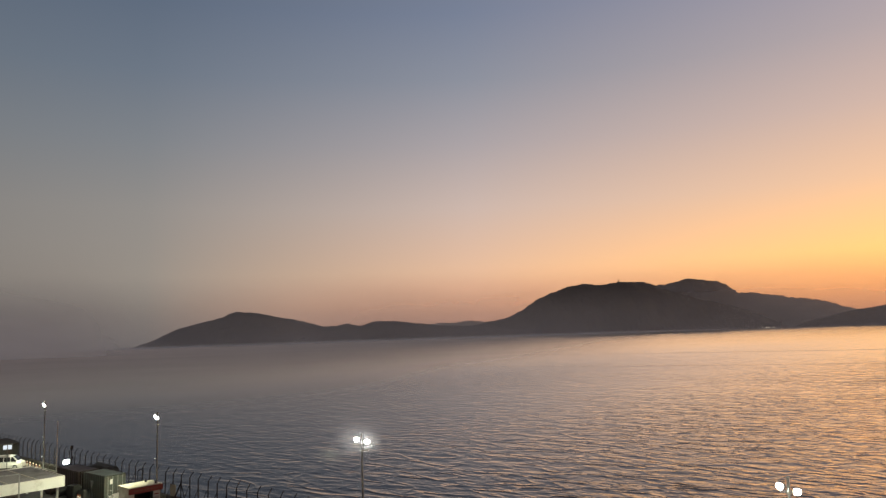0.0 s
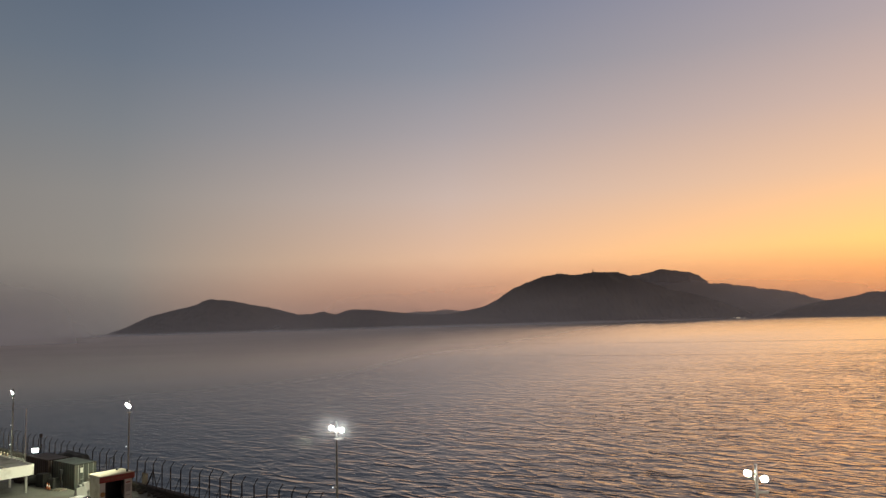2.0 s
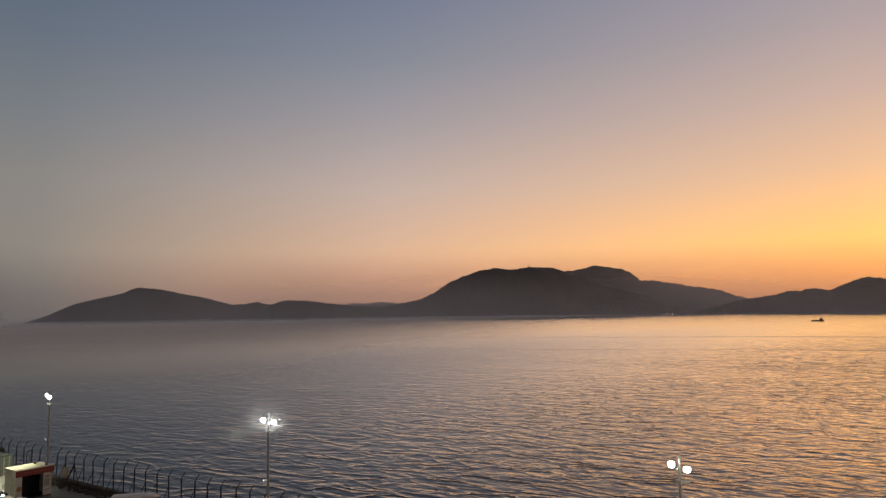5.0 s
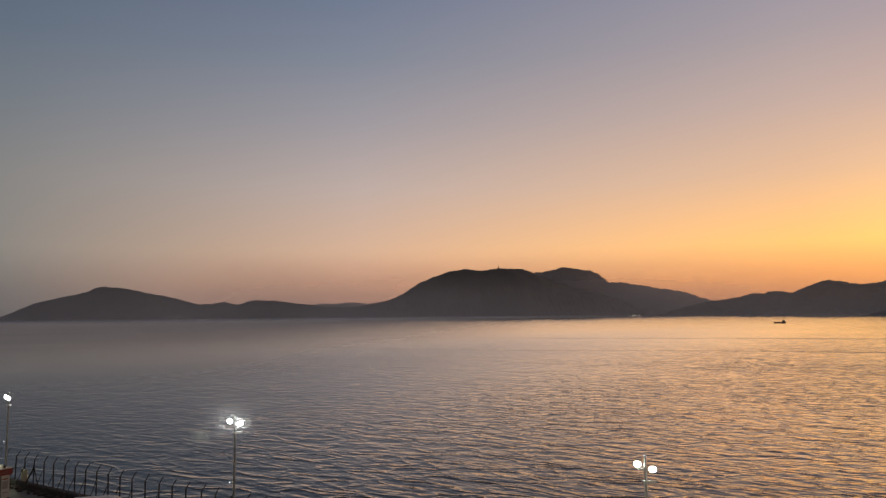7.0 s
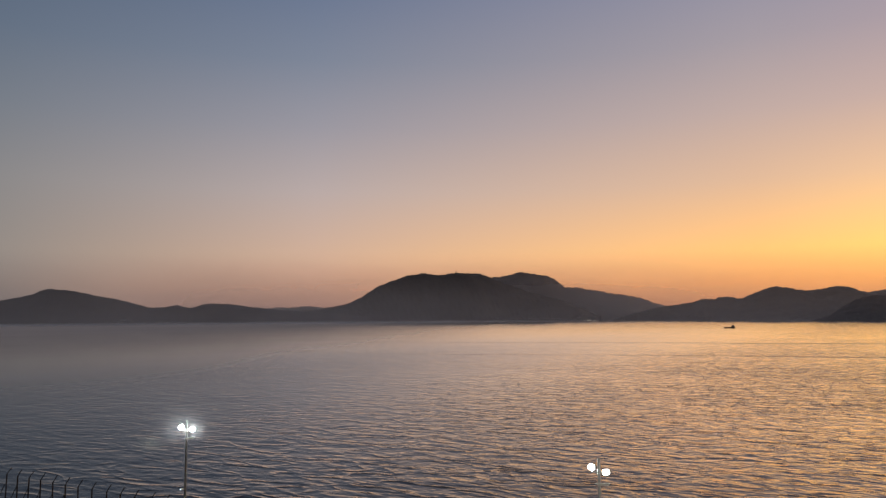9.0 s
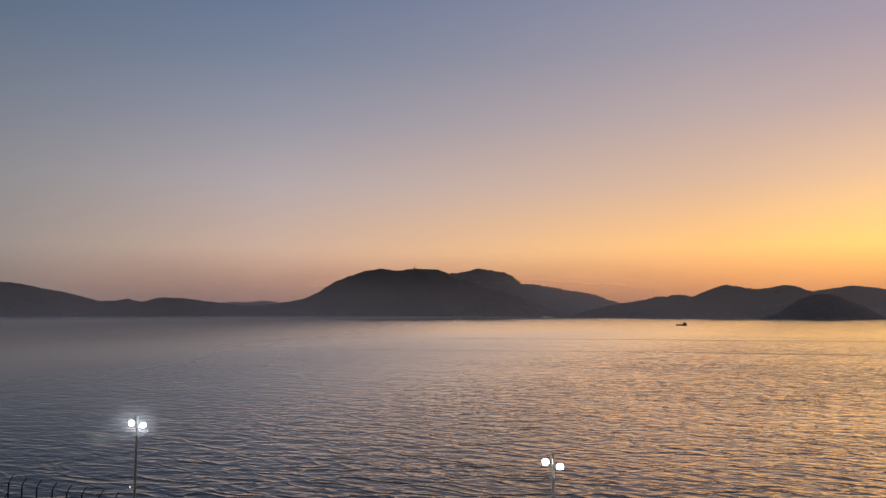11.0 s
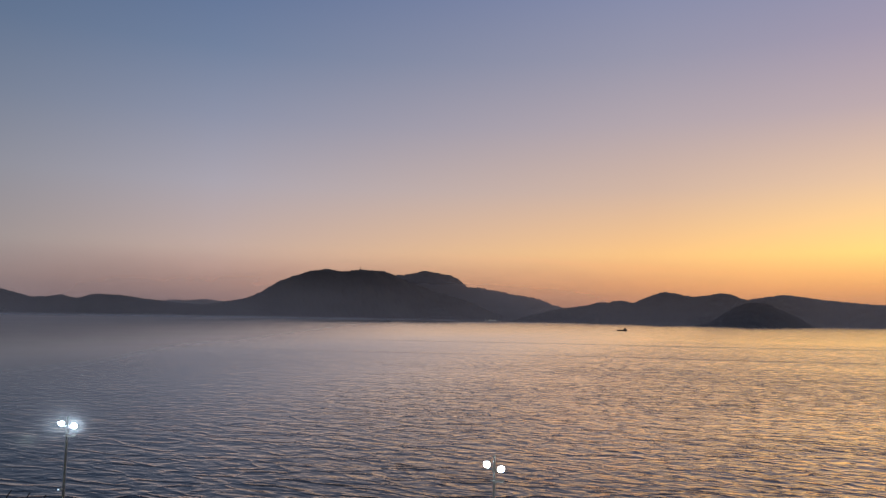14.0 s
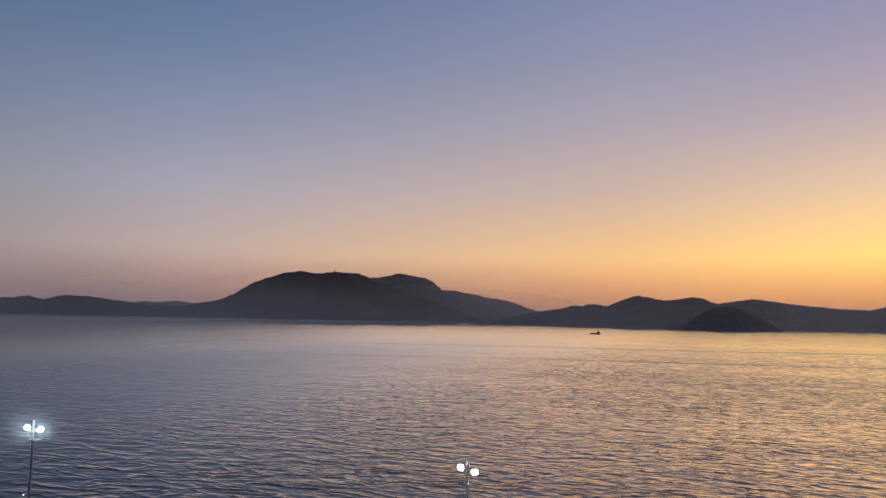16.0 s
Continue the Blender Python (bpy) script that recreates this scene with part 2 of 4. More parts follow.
def ripple(x, y, seed, size, octaves=4, rough=0.5):
    """Smooth random relief: sums of plane waves of many bearings."""
    rng = np.random.default_rng(seed)
    out, amp = np.zeros_like(x), 1.0
    for o in range(octaves):
        for k in range(6):
            a, ph = rng.uniform(0, 6.283), rng.uniform(0, 6.283)
            f = 6.283 / size * rng.uniform(0.7, 1.4)
            out += amp * np.sin(f * (x * np.cos(a) + y * np.sin(a)) + ph) / 3.5
        size, amp = size / 2.1, amp * rough
    return out


# ---- the sea ----
QUAY = 2.2


def build_sea():
    rings = np.concatenate([np.geomspace(0.05, 60, 14, endpoint=False), np.geomspace(60, 430, 560, endpoint=False), np.geomspace(430, 4960, 150)])
    fine = np.arange(-112, 50, 0.18)
    rest = np.arange(50, 248, 3.0)
    az = np.radians(np.concatenate([fine, rest]))
    r, a = np.meshgrid(rings, az, indexing="ij")
    x, y = r * np.sin(a), r * np.cos(a)
    rng = np.random.default_rng(4)
    z, dx, dy = np.zeros_like(x), np.zeros_like(x), np.zeros_like(x)
    for k in range(56):
        size = 1.4 * (5.6 / 1.4) ** (k / 55)
        b = radians(-13) + rng.normal(0, 0.55)
        ph = rng.uniform(0, 6.283)
        w = 6.283 / size * (x * np.sin(b) * -1 + y * np.cos(b)) + ph + 0.6 * np.sin(x / 41 + k) + 0.5 * np.sin(y / 37 - k)
        fade = np.clip((size * 66 - r) / (size * 30), 0, 1) * size ** 0.6      # waves too short for the sheet's cells are left to the relief
        z += 0.0018 * np.sin(w) * fade
        dx += 0.008 * -np.sin(b) * np.cos(w) * fade       # crests drawn together, troughs broad
        dy += 0.008 * np.cos(b) * np.cos(w) * fade
    group = 0.85 + 0.4 * ripple(x, y, 9, 60, 3)
    z *= group
    z = 0.036 * np.exp(np.clip(z / 0.04, -3, 1.6))      # flat troughs and steep crests
    x, y = x + dx * np.clip(group, 0.2, 1.2), y + dy * np.clip(group, 0.2, 1.2)
    z *= 0.08 + 0.92 * np.clip((np.degrees(a) + 62) / 58, 0, 1)     # the misty western water is calmer
    x, y = x - 4.0 * z * np.sin(a), y - 4.0 * z * np.cos(a)          # crests lean towards the pier
    ob = new("water", grid_mesh("water", x[::-1, ::-1], y[::-1, ::-1], z[::-1, ::-1], sea_material(), wrap=True))
    return tagged(ob, "calm rippled sea reflecting an orange and blue dusk sky", "sea", kind="structure")


build_sea()


# ---- the hills across the bay ----
def hill(name, label, seed, near, spine, front, back, rough=9.0, base=-6.0, shade=HILL, wobble=60.0):
    """A range of hills. spine: bearing in degrees and height of the crest in metres; near: distance of the crest; front and back: how far
    its slopes reach towards and away from the bay."""
    deg = np.array([s[0] for s in spine], float)
    top = np.array([s[1] for s in spine], float)
    az = np.arange(deg[0], deg[-1] + 0.01, 0.06)
    # rounded, not pointed, between the given heights
    h = np.interp(az, deg, top)
    ker = np.array([1, 2, 3, 2, 1], float)
    h = np.convolve(np.pad(h, 2, mode="edge"), ker / ker.sum(), "valid")
    s = np.concatenate([np.linspace(-1, 0, 62), np.linspace(0, 1, 14)[1:]])
    sgrid, agrid = np.meshgrid(s, np.radians(az), indexing="ij")
    hg = np.broadcast_to(h, sgrid.shape)
    reach = np.clip(hg / max(top) * 1.0, 0.05, 1) ** 0.6
    d = near + np.where(sgrid < 0, sgrid * front, sgrid * back) * reach
    x, y = d * np.sin(agrid), d * np.cos(agrid)
    run = np.abs(sgrid)
    spur = ripple(x, y, seed, 700, 4, 0.55)
    prof = np.where(sgrid < 0, np.cos(run * math.pi / 2) ** 1.15, (1 - run) ** 1.3)
    body = 4 * run * (1 - run)
    z = base + (hg - base) * prof + body * (hg * 0.09) * spur * np.clip(hg / 60, 0, 1)
    fuzz = ripple(x, y, seed + 1, 45, 3, 0.6)
    z += np.clip(hg / 80, 0.05, 1) * fuzz * rough * 0.24
    ob = new(name, grid_mesh(name, x[::-1], y[::-1], z[::-1], shade))
    return tagged(ob, label, "hill")


def crest(dist, *pairs):
    """Bearings and the angle at which the crest stands over the eye, to heights."""
    return [(a, 20 + dist * math.tan(radians(e))) for a, e in pairs]


hill("headland", "long dark headland fading into sea mist", 3, 4150, crest(4150, (-66.3, -0.35), (-64.4, 0.28), (-62.8, 1.03), (-60.8, 1.56), (-59.7, 1.80), (-58.7, 2.26), (-57.2, 2.17), (-56.0, 1.90), (-54.2, 1.56), (-52.9, 1.2), (-52.0, 0.92), (-51.0, 0.94), (-50.1, 1.11), (-49.1, 0.89), (-48.0, 1.25), (-46.4, 1.2), (-44.6, 0.97), (-42.5, 0.72), (-40, 0.62), (-36.0, 0.2), (-34, -0.3)), 420, 350)
hill("far_ridge", "pale far ridge behind the headland", 12, 4800, crest(4800, (-46, 0.3), (-43.8, 0.83), (-42.7, 0.97), (-41.9, 0.91), (-40.5, 1.07), (-39.2, 0.92), (-37, 0.5)), 150, 100)
hill("mountain", "broad dark mountain with a mast on its flat top", 21, 4420, crest(4420, (-43.5, -0.1), (-41, 0.5), (-39.4, 0.82), (-37.4, 1.22), (-36.3, 1.71), (-35.2, 2.46), (-34.0, 2.94), (-32.7, 3.43), (-31.3, 3.59), (-30.2, 3.42), (-28.8, 3.58), (-27.3, 3.49), (-26.6, 3.39), (-25.8, 3.06), (-24, 2.4), (-21.5, 1.6), (-19, 0.8), (-17.5, 0.1)), 420, 200, rough=15)
hill("rocky_peak", "hazy rocky peak behind the broad mountain", 33, 4720, crest(4720, (-29, 2.2), (-26.8, 3.0), (-25.3, 3.19), (-24.2, 3.48), (-23.5, 3.66), (-22.9, 3.53), (-22.4, 3.41), (-21.7, 3.36), (-20.9, 2.97), (-20.3, 2.36), (-19.2, 2.30), (-18.0, 2.08), (-16.7, 1.84), (-15.5, 1.73), (-14.7, 1.54), (-13.7, 1.18), (-12.6, 0.83), (-10, 0.4)), 130, 150, rough=15)
hill("wooded_hills", "dark wooded hills along the far shore", 41, 4150, crest(4150, (-16.9, -0.25), (-15, 0.3), (-12.6, 0.82), (-10.9, 1.05), (-9.9, 1.31), (-9.1, 1.31), (-8.3, 1.48), (-7.4, 1.29), (-6.4, 1.71), (-5.6, 2.01), (-4.9, 2.13), (-4.0, 1.96), (-3.1, 1.79), (-2.0, 1.87), (-1.0, 2.03), (-0.2, 1.86), (0.6, 1.57), (3, 0.9), (5, 0.2)), 330, 250, rough=14)
hill("shore_hills", "dark hills running on along the shore", 52, 4640, crest(4640, (-2.0, 0.8), (0.6, 1.56), (1.8, 1.77), (3.2, 1.98), (4.2, 1.84), (5.3, 1.67), (7.3, 1.44), (9.2, 1.27), (10.5, 1.24), (11.4, 1.44), (13.5, 1.7), (17, 1.4), (22, 1.6), (28, 0.9), (34, -0.2)), 260, 200)
hill("islet", "small round wooded islet before the shore", 60, 3200, crest(3200, (-3.1, -0.36), (-1.7, 0.0), (-0.8, 0.66), (0.0, 1.08), (0.9, 1.41), (1.5, 1.45), (2.2, 1.25), (3.2, 0.79), (4.1, 0.38), (4.8, -0.1), (5.3, -0.36)), 150, 150, rough=14)


# ---- sea mist ----
def mist_layer():
    """A thin low sheet of mist just over the water, thicker to the west and farther out."""
    def dens(n, at):
        xyz = n.add("ShaderNodeSeparateXYZ", {0: at})
        dist = n.add("ShaderNodeVectorMath", {0: at}, operation="LENGTH").outputs["Value"]
        west = n.math("DIVIDE", n.math("MULTIPLY", xyz.outputs[0], -1.0), n.math("MAXIMUM", dist, 1.0))   # 0 north, 1 west
        soft = n.noise(at, 0.004, 3, 0.5)
        thick = n.math("MULTIPLY", n.span(west, 0.38, 0.95, 0.03, 1.0), n.span(soft, 0.2, 0.8, 0.8, 1.15))
        reach = n.math("MULTIPLY", n.math("MAXIMUM", n.math("SUBTRACT", dist, 75.0), 0.0), n.math("MULTIPLY", thick, -0.002))
        return n.math("MULTIPLY", n.math("SUBTRACT", 1.0, n.math("EXPONENT", reach)), 0.93, clamp=True)
    r, a = np.meshgrid(np.geomspace(75, 3590, 40), np.radians(np.linspace(-118, 42, 120)), indexing="ij")
    z = 1.1 + 0.06 * ripple(r * np.sin(a), r * np.cos(a), 31, 260, 2)
    ob = new("mist", grid_mesh("mist", r * np.sin(a), r * np.cos(a), z, mist_material("low_mist", dens, (0.93, 0.88, 0.83, 1.0), 0.1)))
    return tagged(ob, "thin grey mist lying low over the sea", "mist", kind="stuff")


def mist_bank(dist, a0, a1, tall, amount, west0, west1, shape=0.5):
    """A standing bank of mist, thinning out upwards to nothing at its full height and towards its two ends."""
    def dens(n, at):
        xyz = n.add("ShaderNodeSeparateXYZ", {0: at})
        west = n.math("DIVIDE", n.math("MULTIPLY", xyz.outputs[0], -1.0), dist)
        fall = n.math("SUBTRACT", 1.0, n.math("POWER", n.span(xyz.outputs[2], 0, tall), shape))
        ends = n.math("MULTIPLY", n.span(west, -math.sin(radians(a1)), -math.sin(radians(a1)) + 0.15),
                      n.span(west, -math.sin(radians(max(a0, -90))), -math.sin(radians(max(a0, -90))) - 0.1) if a0 > -88 else 1.0)
        soft = n.noise(n.add("ShaderNodeMapping", {"Vector": at, "Scale": (1, 1, 4.0)}).outputs[0], 0.0025, 3, 0.5)
        return n.math("MULTIPLY", n.math("MULTIPLY", n.math("MULTIPLY", fall, ends), n.span(soft, 0.2, 0.8, 0.8, 1.15)),
                      n.span(west, west0, west1, amount[0], amount[1]), clamp=True)
    zz = np.linspace(-2, tall, 12)
    aa = np.radians(np.linspace(a0, a1, 90))
    z, a = np.meshgrid(zz, aa, indexing="ij")
    ob = new("mist_bank", grid_mesh("mist_bank", dist * np.sin(a), dist * np.cos(a), z, mist_material("mist_bank", dens)))
    return tagged(ob, "soft grey bank of sea mist along the far shore", "mist", kind="stuff")


mist_layer()
mist_bank(3000, -112, 40, 300, (0.25, 0.5), 0.9, 0.965, 1.0)       # thin haze over the bay
mist_bank(3430, -112, 40, 320, (0.2, 0.5), 0.9, 0.965, 1.0)       # and before the hills, thick beyond the headland
mist_bank(3600, -112, 40, 17, (0.15, 0.95), 0.24, 0.6, 1.0)             # low mist on the water's edge
mist_bank(4540, -56, 33, 480, (0.1, 0.42), -0.05, 0.28, 1.3)        # haze between the near and the far hills
mist_bank(1500, -118, -58, 230, (0.0, 0.85), 0.885, 0.95, 0.8)     # a drift that closes off the open sea


def lamp_halo_sheet():
    """A thin sheet added before one floodlight, which lights it into a halo."""
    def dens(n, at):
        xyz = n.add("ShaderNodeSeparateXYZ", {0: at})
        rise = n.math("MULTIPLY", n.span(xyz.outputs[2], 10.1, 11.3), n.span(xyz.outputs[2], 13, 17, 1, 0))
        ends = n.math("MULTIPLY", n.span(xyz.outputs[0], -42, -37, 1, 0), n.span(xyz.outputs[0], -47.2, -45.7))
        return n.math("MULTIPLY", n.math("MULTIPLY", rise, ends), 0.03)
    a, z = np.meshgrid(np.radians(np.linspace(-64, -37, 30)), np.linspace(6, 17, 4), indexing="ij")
    ob = new("mist", grid_mesh("mist", 58.75 * np.sin(a), 58.75 * np.cos(a), z, mist_material("lamp_halo_sheet", dens)))
    return tagged(ob, "faint added sheet that gives a floodlight its halo", "mist", kind="stuff")


lamp_halo_sheet()


# ---- the pier ----
RED = surface("red_paint", (0.17, 0.02, 0.017), 0.45, grain=14, vary=0.15, stain=0.8, dirt=(0.16, 0.03, 0.02))
BOX_GREEN = surface("container_green", (0.062, 0.074, 0.066), 0.55, grain=10, stain=0.7, dirt=(0.14, 0.1, 0.07), dirt_amount=0.5)
BOX_RED = surface("container_rust_red", (0.028, 0.015, 0.013), 0.65, grain=10, stain=0.7, dirt=(0.07, 0.04, 0.03), dirt_amount=0.6)
TARP = surface("dark_tarpaulin", (0.018, 0.018, 0.017), 0.7, grain=8, stain=0.8, bump=0.5)
ROOF_FELT = surface("roof_felt", (0.28, 0.27, 0.25), 0.85, grain=8, stain=0.35, dirt_amount=0.6)
CREAM = surface("cream_sheet", (0.5, 0.46, 0.35), 0.6, grain=10, vary=0.1, stain=0.8)
BARRIER = surface("grey_plastic", (0.36, 0.36, 0.34), 0.5, grain=18, vary=0.1, stain=0.9)
# boat colours lightened and browned, with the haze before it mixed in
HULL = surface("hazed_hull_paint", (0.2, 0.1, 0.06), 0.6, grain=2, stain=0.3)
DECKHOUSE = surface("hazed_deck_paint", (0.26, 0.2, 0.15), 0.6, grain=2, stain=0.3)
KIOSK_WHITE = surface("kiosk_paint", (0.5, 0.5, 0.45), 0.5, grain=14, vary=0.1, stain=0.7, dirt=(0.25, 0.23, 0.18), dirt_amount=0.5)
GLASS = surface("dark_car_glass", (0.015, 0.017, 0.02), 0.08, grain=4, vary=0.1, bump=0.0)
TYRE = surface("tyre_rubber", (0.02, 0.02, 0.02), 0.85, grain=30)
CAR_WHITE = surface("white_car_paint", (0.6, 0.6, 0.57), 0.42, grain=6, vary=0.04, stain=0.9, dirt_amount=0.15, bump=0.02)
CONE = surface("orange_plastic", (0.55, 0.13, 0.03), 0.5, grain=15)
RUBBLE = surface("rubble", (0.06, 0.048, 0.038), 0.95, grain=7, stain=1.0, bump=0.6)
BROWN = surface("brown_sticker", (0.3, 0.16, 0.05), 0.5, grain=10)
PRINT = surface("faded_print", (0.17, 0.05, 0.035), 0.55, grain=10)
SIGN_GLOW = glowing("lit_sign", (0.85, 0.92, 1.0), 0.8)
SMALL_GLOW = glowing("glint_glow", (0.9, 0.97, 1.0), 2.5)
SHORE_GLOW = glowing("shore_light", (1.0, 0.85, 0.6), 1.3)
EDGE_X0, EDGE_X1 = -190.0, 40.0


def structure(name, shape, mat, label, category, bevel=0.0):
    return tagged(new(name, shape.mesh(name, mat, bevel)), label, category, kind="structure")


structure("pier", Shape().box((EDGE_X0, 14, -6), (EDGE_X1, 42.3, QUAY)), CONCRETE, "stained concrete pier deck under floodlights", "pier")
structure("parapet", Shape().prism([(40.75, QUAY - 0.05), (41.75, QUAY - 0.05), (41.62, QUAY + 0.42), (41.5, QUAY + 0.5), (41.0, QUAY + 0.5), (40.86, QUAY + 0.42)], EDGE_X0, EDGE_X1, "x"),
          WALL, "low rough concrete parapet along the pier's edge", "parapet")


# unseen wall behind the eye, a supposed ship, added to darken the pier
structure("ship_side", Shape().box((-150, -9, -4), (120, -4, 44)), WHITE, "plain white wall out of view that shades the pier", "ship")


# ---- lamp posts ----
def lamp_post(pole_tone):
    t = thing("lamp_post", "tall galvanised lamp post with two bright floodlights", "lamp post", "lamp posts along the pier")
    pole = part("pole", Shape().rod((0, 0, 0), (0, 0, 5.4), 0.11, 0.09, 14).rod((0, 0, 5.4), (0, 0, 10.12), 0.085, 0.07, 14).rod((0, 0, 10.12), (0, 0, 10.18), 0.09, 0.08, 14), pole_tone, t, smooth=True)
    part("base_plate", Shape().box((-0.25, -0.25, 0), (0.25, 0.25, 0.03)), STEEL, t)
    for sx in (-0.2, 0.2):
        for sy in (-0.2, 0.2):
            part("bolt", Shape().rod((sx, sy, 0.03), (sx, sy, 0.09), 0.025, n=6), STEEL, t)
    part("arm", Shape().box((-0.42, -0.06, 9.4), (0.42, 0.03, 9.48)), STEEL, t)
    part("collar", Shape().rod((0, 0, 9.34), (0, 0, 9.54), 0.115, n=14), STEEL, t)
    for sx, sy, hz, turn in ((-0.38, -0.14, 9.7, -8), (0.48, -0.28, 9.54, 34)):
        m = pose(sx, sy, hz, -6, 0, turn)
        head = part("floodlight", Shape().box((-0.15, 0.0, -0.12), (0.15, 0.1, 0.12), m).box((-0.11, 0.1, -0.09), (0.11, 0.2, 0.09), m), STEEL, t, "die-cast floodlight housing")
        rim = [(0.175 * math.copysign(abs(math.cos(a)) ** 0.8, math.cos(a)), 0.145 * math.copysign(abs(math.sin(a)) ** 0.8, math.sin(a))) for a in (radians(15 * k) for k in range(24))]
        glass = Shape().prism(rim, -0.014, -0.002)
        glass.v = [m @ Vector(v) for v in glass.v]
        plate = Shape().prism(rim, 0.0, 0.03)
        part("back_plate", plate, STEEL, head).data.transform(m)
        part("lens", glass, LAMP_GLOW, head, "glowing white lens")
        part("bracket", Shape().tube([m @ Vector((0.16, 0.08, 0)), m @ Vector((0.16, 0.2, -0.2)), Vector((sx * 0.8, -0.01, 9.44))], 0.02), STEEL, head)
    # plate-like reflector under the floodlights
    part("cable_box", Shape().prism([(-0.22, 8.85), (0.62, 8.92), (0.5, 8.8), (0.1, 8.74)], -0.12, 0.02), WHITE, t, "white angled cable box")
    for h in (5.05, 2.35):
        c = part("camera_housing", Shape().rod((-0.3, -0.08, h), (-0.06, -0.2, h + 0.06), 0.06, 0.06, 8).rod((0, 0, h - 0.06), (-0.2, -0.14, h), 0.025, n=6), WHITE, t, "small white camera on a bracket")
        # the lens is made to glow, for the bright dot of a glint
        part("lens", Shape().rod((-0.3, -0.1, h), (-0.34, -0.12, h - 0.012), 0.055, n=8), SMALL_GLOW, c, "lens that glows for a glint")
    return t


# the first pole's lighter tone stands for strong floodlight on it
post = lamp_post(STEEL)
far_post = lamp_post(DIM_LIT_POLE)
LAMPS = ((-12.6, 38.9), (-45.0, 38.9), (-80.3, 39.1), (-114.6, 38.9))
BEAMS = ((-2, -8, 11000), (-2, -10, 7500), (-5, -9, 7000), (-5, -7, 11500))     # where each lamp's beam falls, and its power
for i, (x, y) in enumerate(LAMPS):
    m = pose(x, y, QUAY, 0, 0, 35 if i == 1 else 0)
    if i < 2:
        (post, far_post)[i].matrix_basis = m
    else:
        copy_thing(far_post, m)
for i, (x, y) in enumerate(LAMPS):
    spot = bpy.data.lights.new("floodlight_beam", "SPOT")
    spot.energy, spot.spot_size, spot.spot_blend, spot.shadow_soft_size = BEAMS[i][2], radians(128), 0.75, 0.3
    spot.color = (0.97, 1.0, 0.68)
    new("floodlight_beam", spot).matrix_basis = look((x - 0.1, y - 2.2, QUAY + 9.5), (x + BEAMS[i][0], y + BEAMS[i][1], QUAY))


# ---- the fence on the parapet ----
def build_fence():
    t = thing("fence", "weathered steel security fence with bent post tops", "fence")
    t.location = (0, 0, QUAY + 0.5)
    post_me = Shape().box((-0.045, -0.045, -0.1), (0.045, 0.045, 2.45)).tube([(0, 0, 2.42), (0.05, 0.18, 2.75), (0.1, 0.36, 3.0)], 0.04, 6).mesh("post", RUSTY)
    strut_me = Shape().tube([(0, -0.03, 1.55), (-0.05, -0.72, 0.02), (-0.05, -0.78, -0.5)], 0.035, 6).mesh("strut", RUSTY)
    rng = random.Random(5)
    xs = [-53.95 - 1.922 * k for k in range(-38, 50)]
    for x in xs:
        for name, me in (("post", post_me), ("strut", strut_me)):
            if name == "strut" and rng.random() < 0.12:
                continue
            o = new(name, me)
            o.parent = t
            o.matrix_basis = pose(x + rng.uniform(-0.08, 0.08), 41.32, 0, rng.uniform(-1.2, 1.2), rng.uniform(-1.8, 1.8), rng.uniform(-7, 7))
    for dx in (-1.15, 1.15):
        part("brace", Shape().rod((-78.9, 41.28, 1.75), (-78.9 + dx, 41.1, 0.0), 0.05, n=8), RUSTY, t, "rusty diagonal brace")
    for h, y in ((0.3, 41.36), (1.3, 41.36), (2.4, 41.37), (2.72, 41.5), (3.0, 41.68)):
        s = Shape()
        for a, b in zip(xs, xs[1:]):
            s.rod((a + 0.05, y, h + rng.uniform(-0.02, 0.02)), (b + 0.05, y, h + rng.uniform(-0.02, 0.02)), 0.006, n=3)
        part("wire", s, RUSTY, t)
    part("panel", Shape().box((-81.3, 41.2, 0.05), (-80.0, 41.25, 1.3)), CREAM, t, "stained cream sheet fixed to the fence")


build_fence()


def build_rubble():
    """Loose stones lying along the foot of the parapet."""
    rng = random.Random(8)
    s = Shape()
    for k in range(150):
        x, y = rng.uniform(-84, -62), 40.72 - abs(rng.gauss(0, 0.55))
        r = rng.uniform(0.08, 0.26)
        bm = bmesh.new()
        bmesh.ops.create_icosphere(bm, subdivisions=1, radius=r)
        vs = [Vector(v.co) * rng.uniform(0.75, 1.2) for v in bm.verts]
        fs = [[v.index for v in f.verts] for f in bm.faces]
        bm.free()
        s.put([(x + v.x * 1.3, y + v.y, QUAY + r * 0.5 + v.z * 0.75) for v in vs], fs)
    return tagged(new("rubble", s.mesh("rubble", RUBBLE)), "heap of dark loose stones along the parapet", "rubble", kind="stuff")


build_rubble()


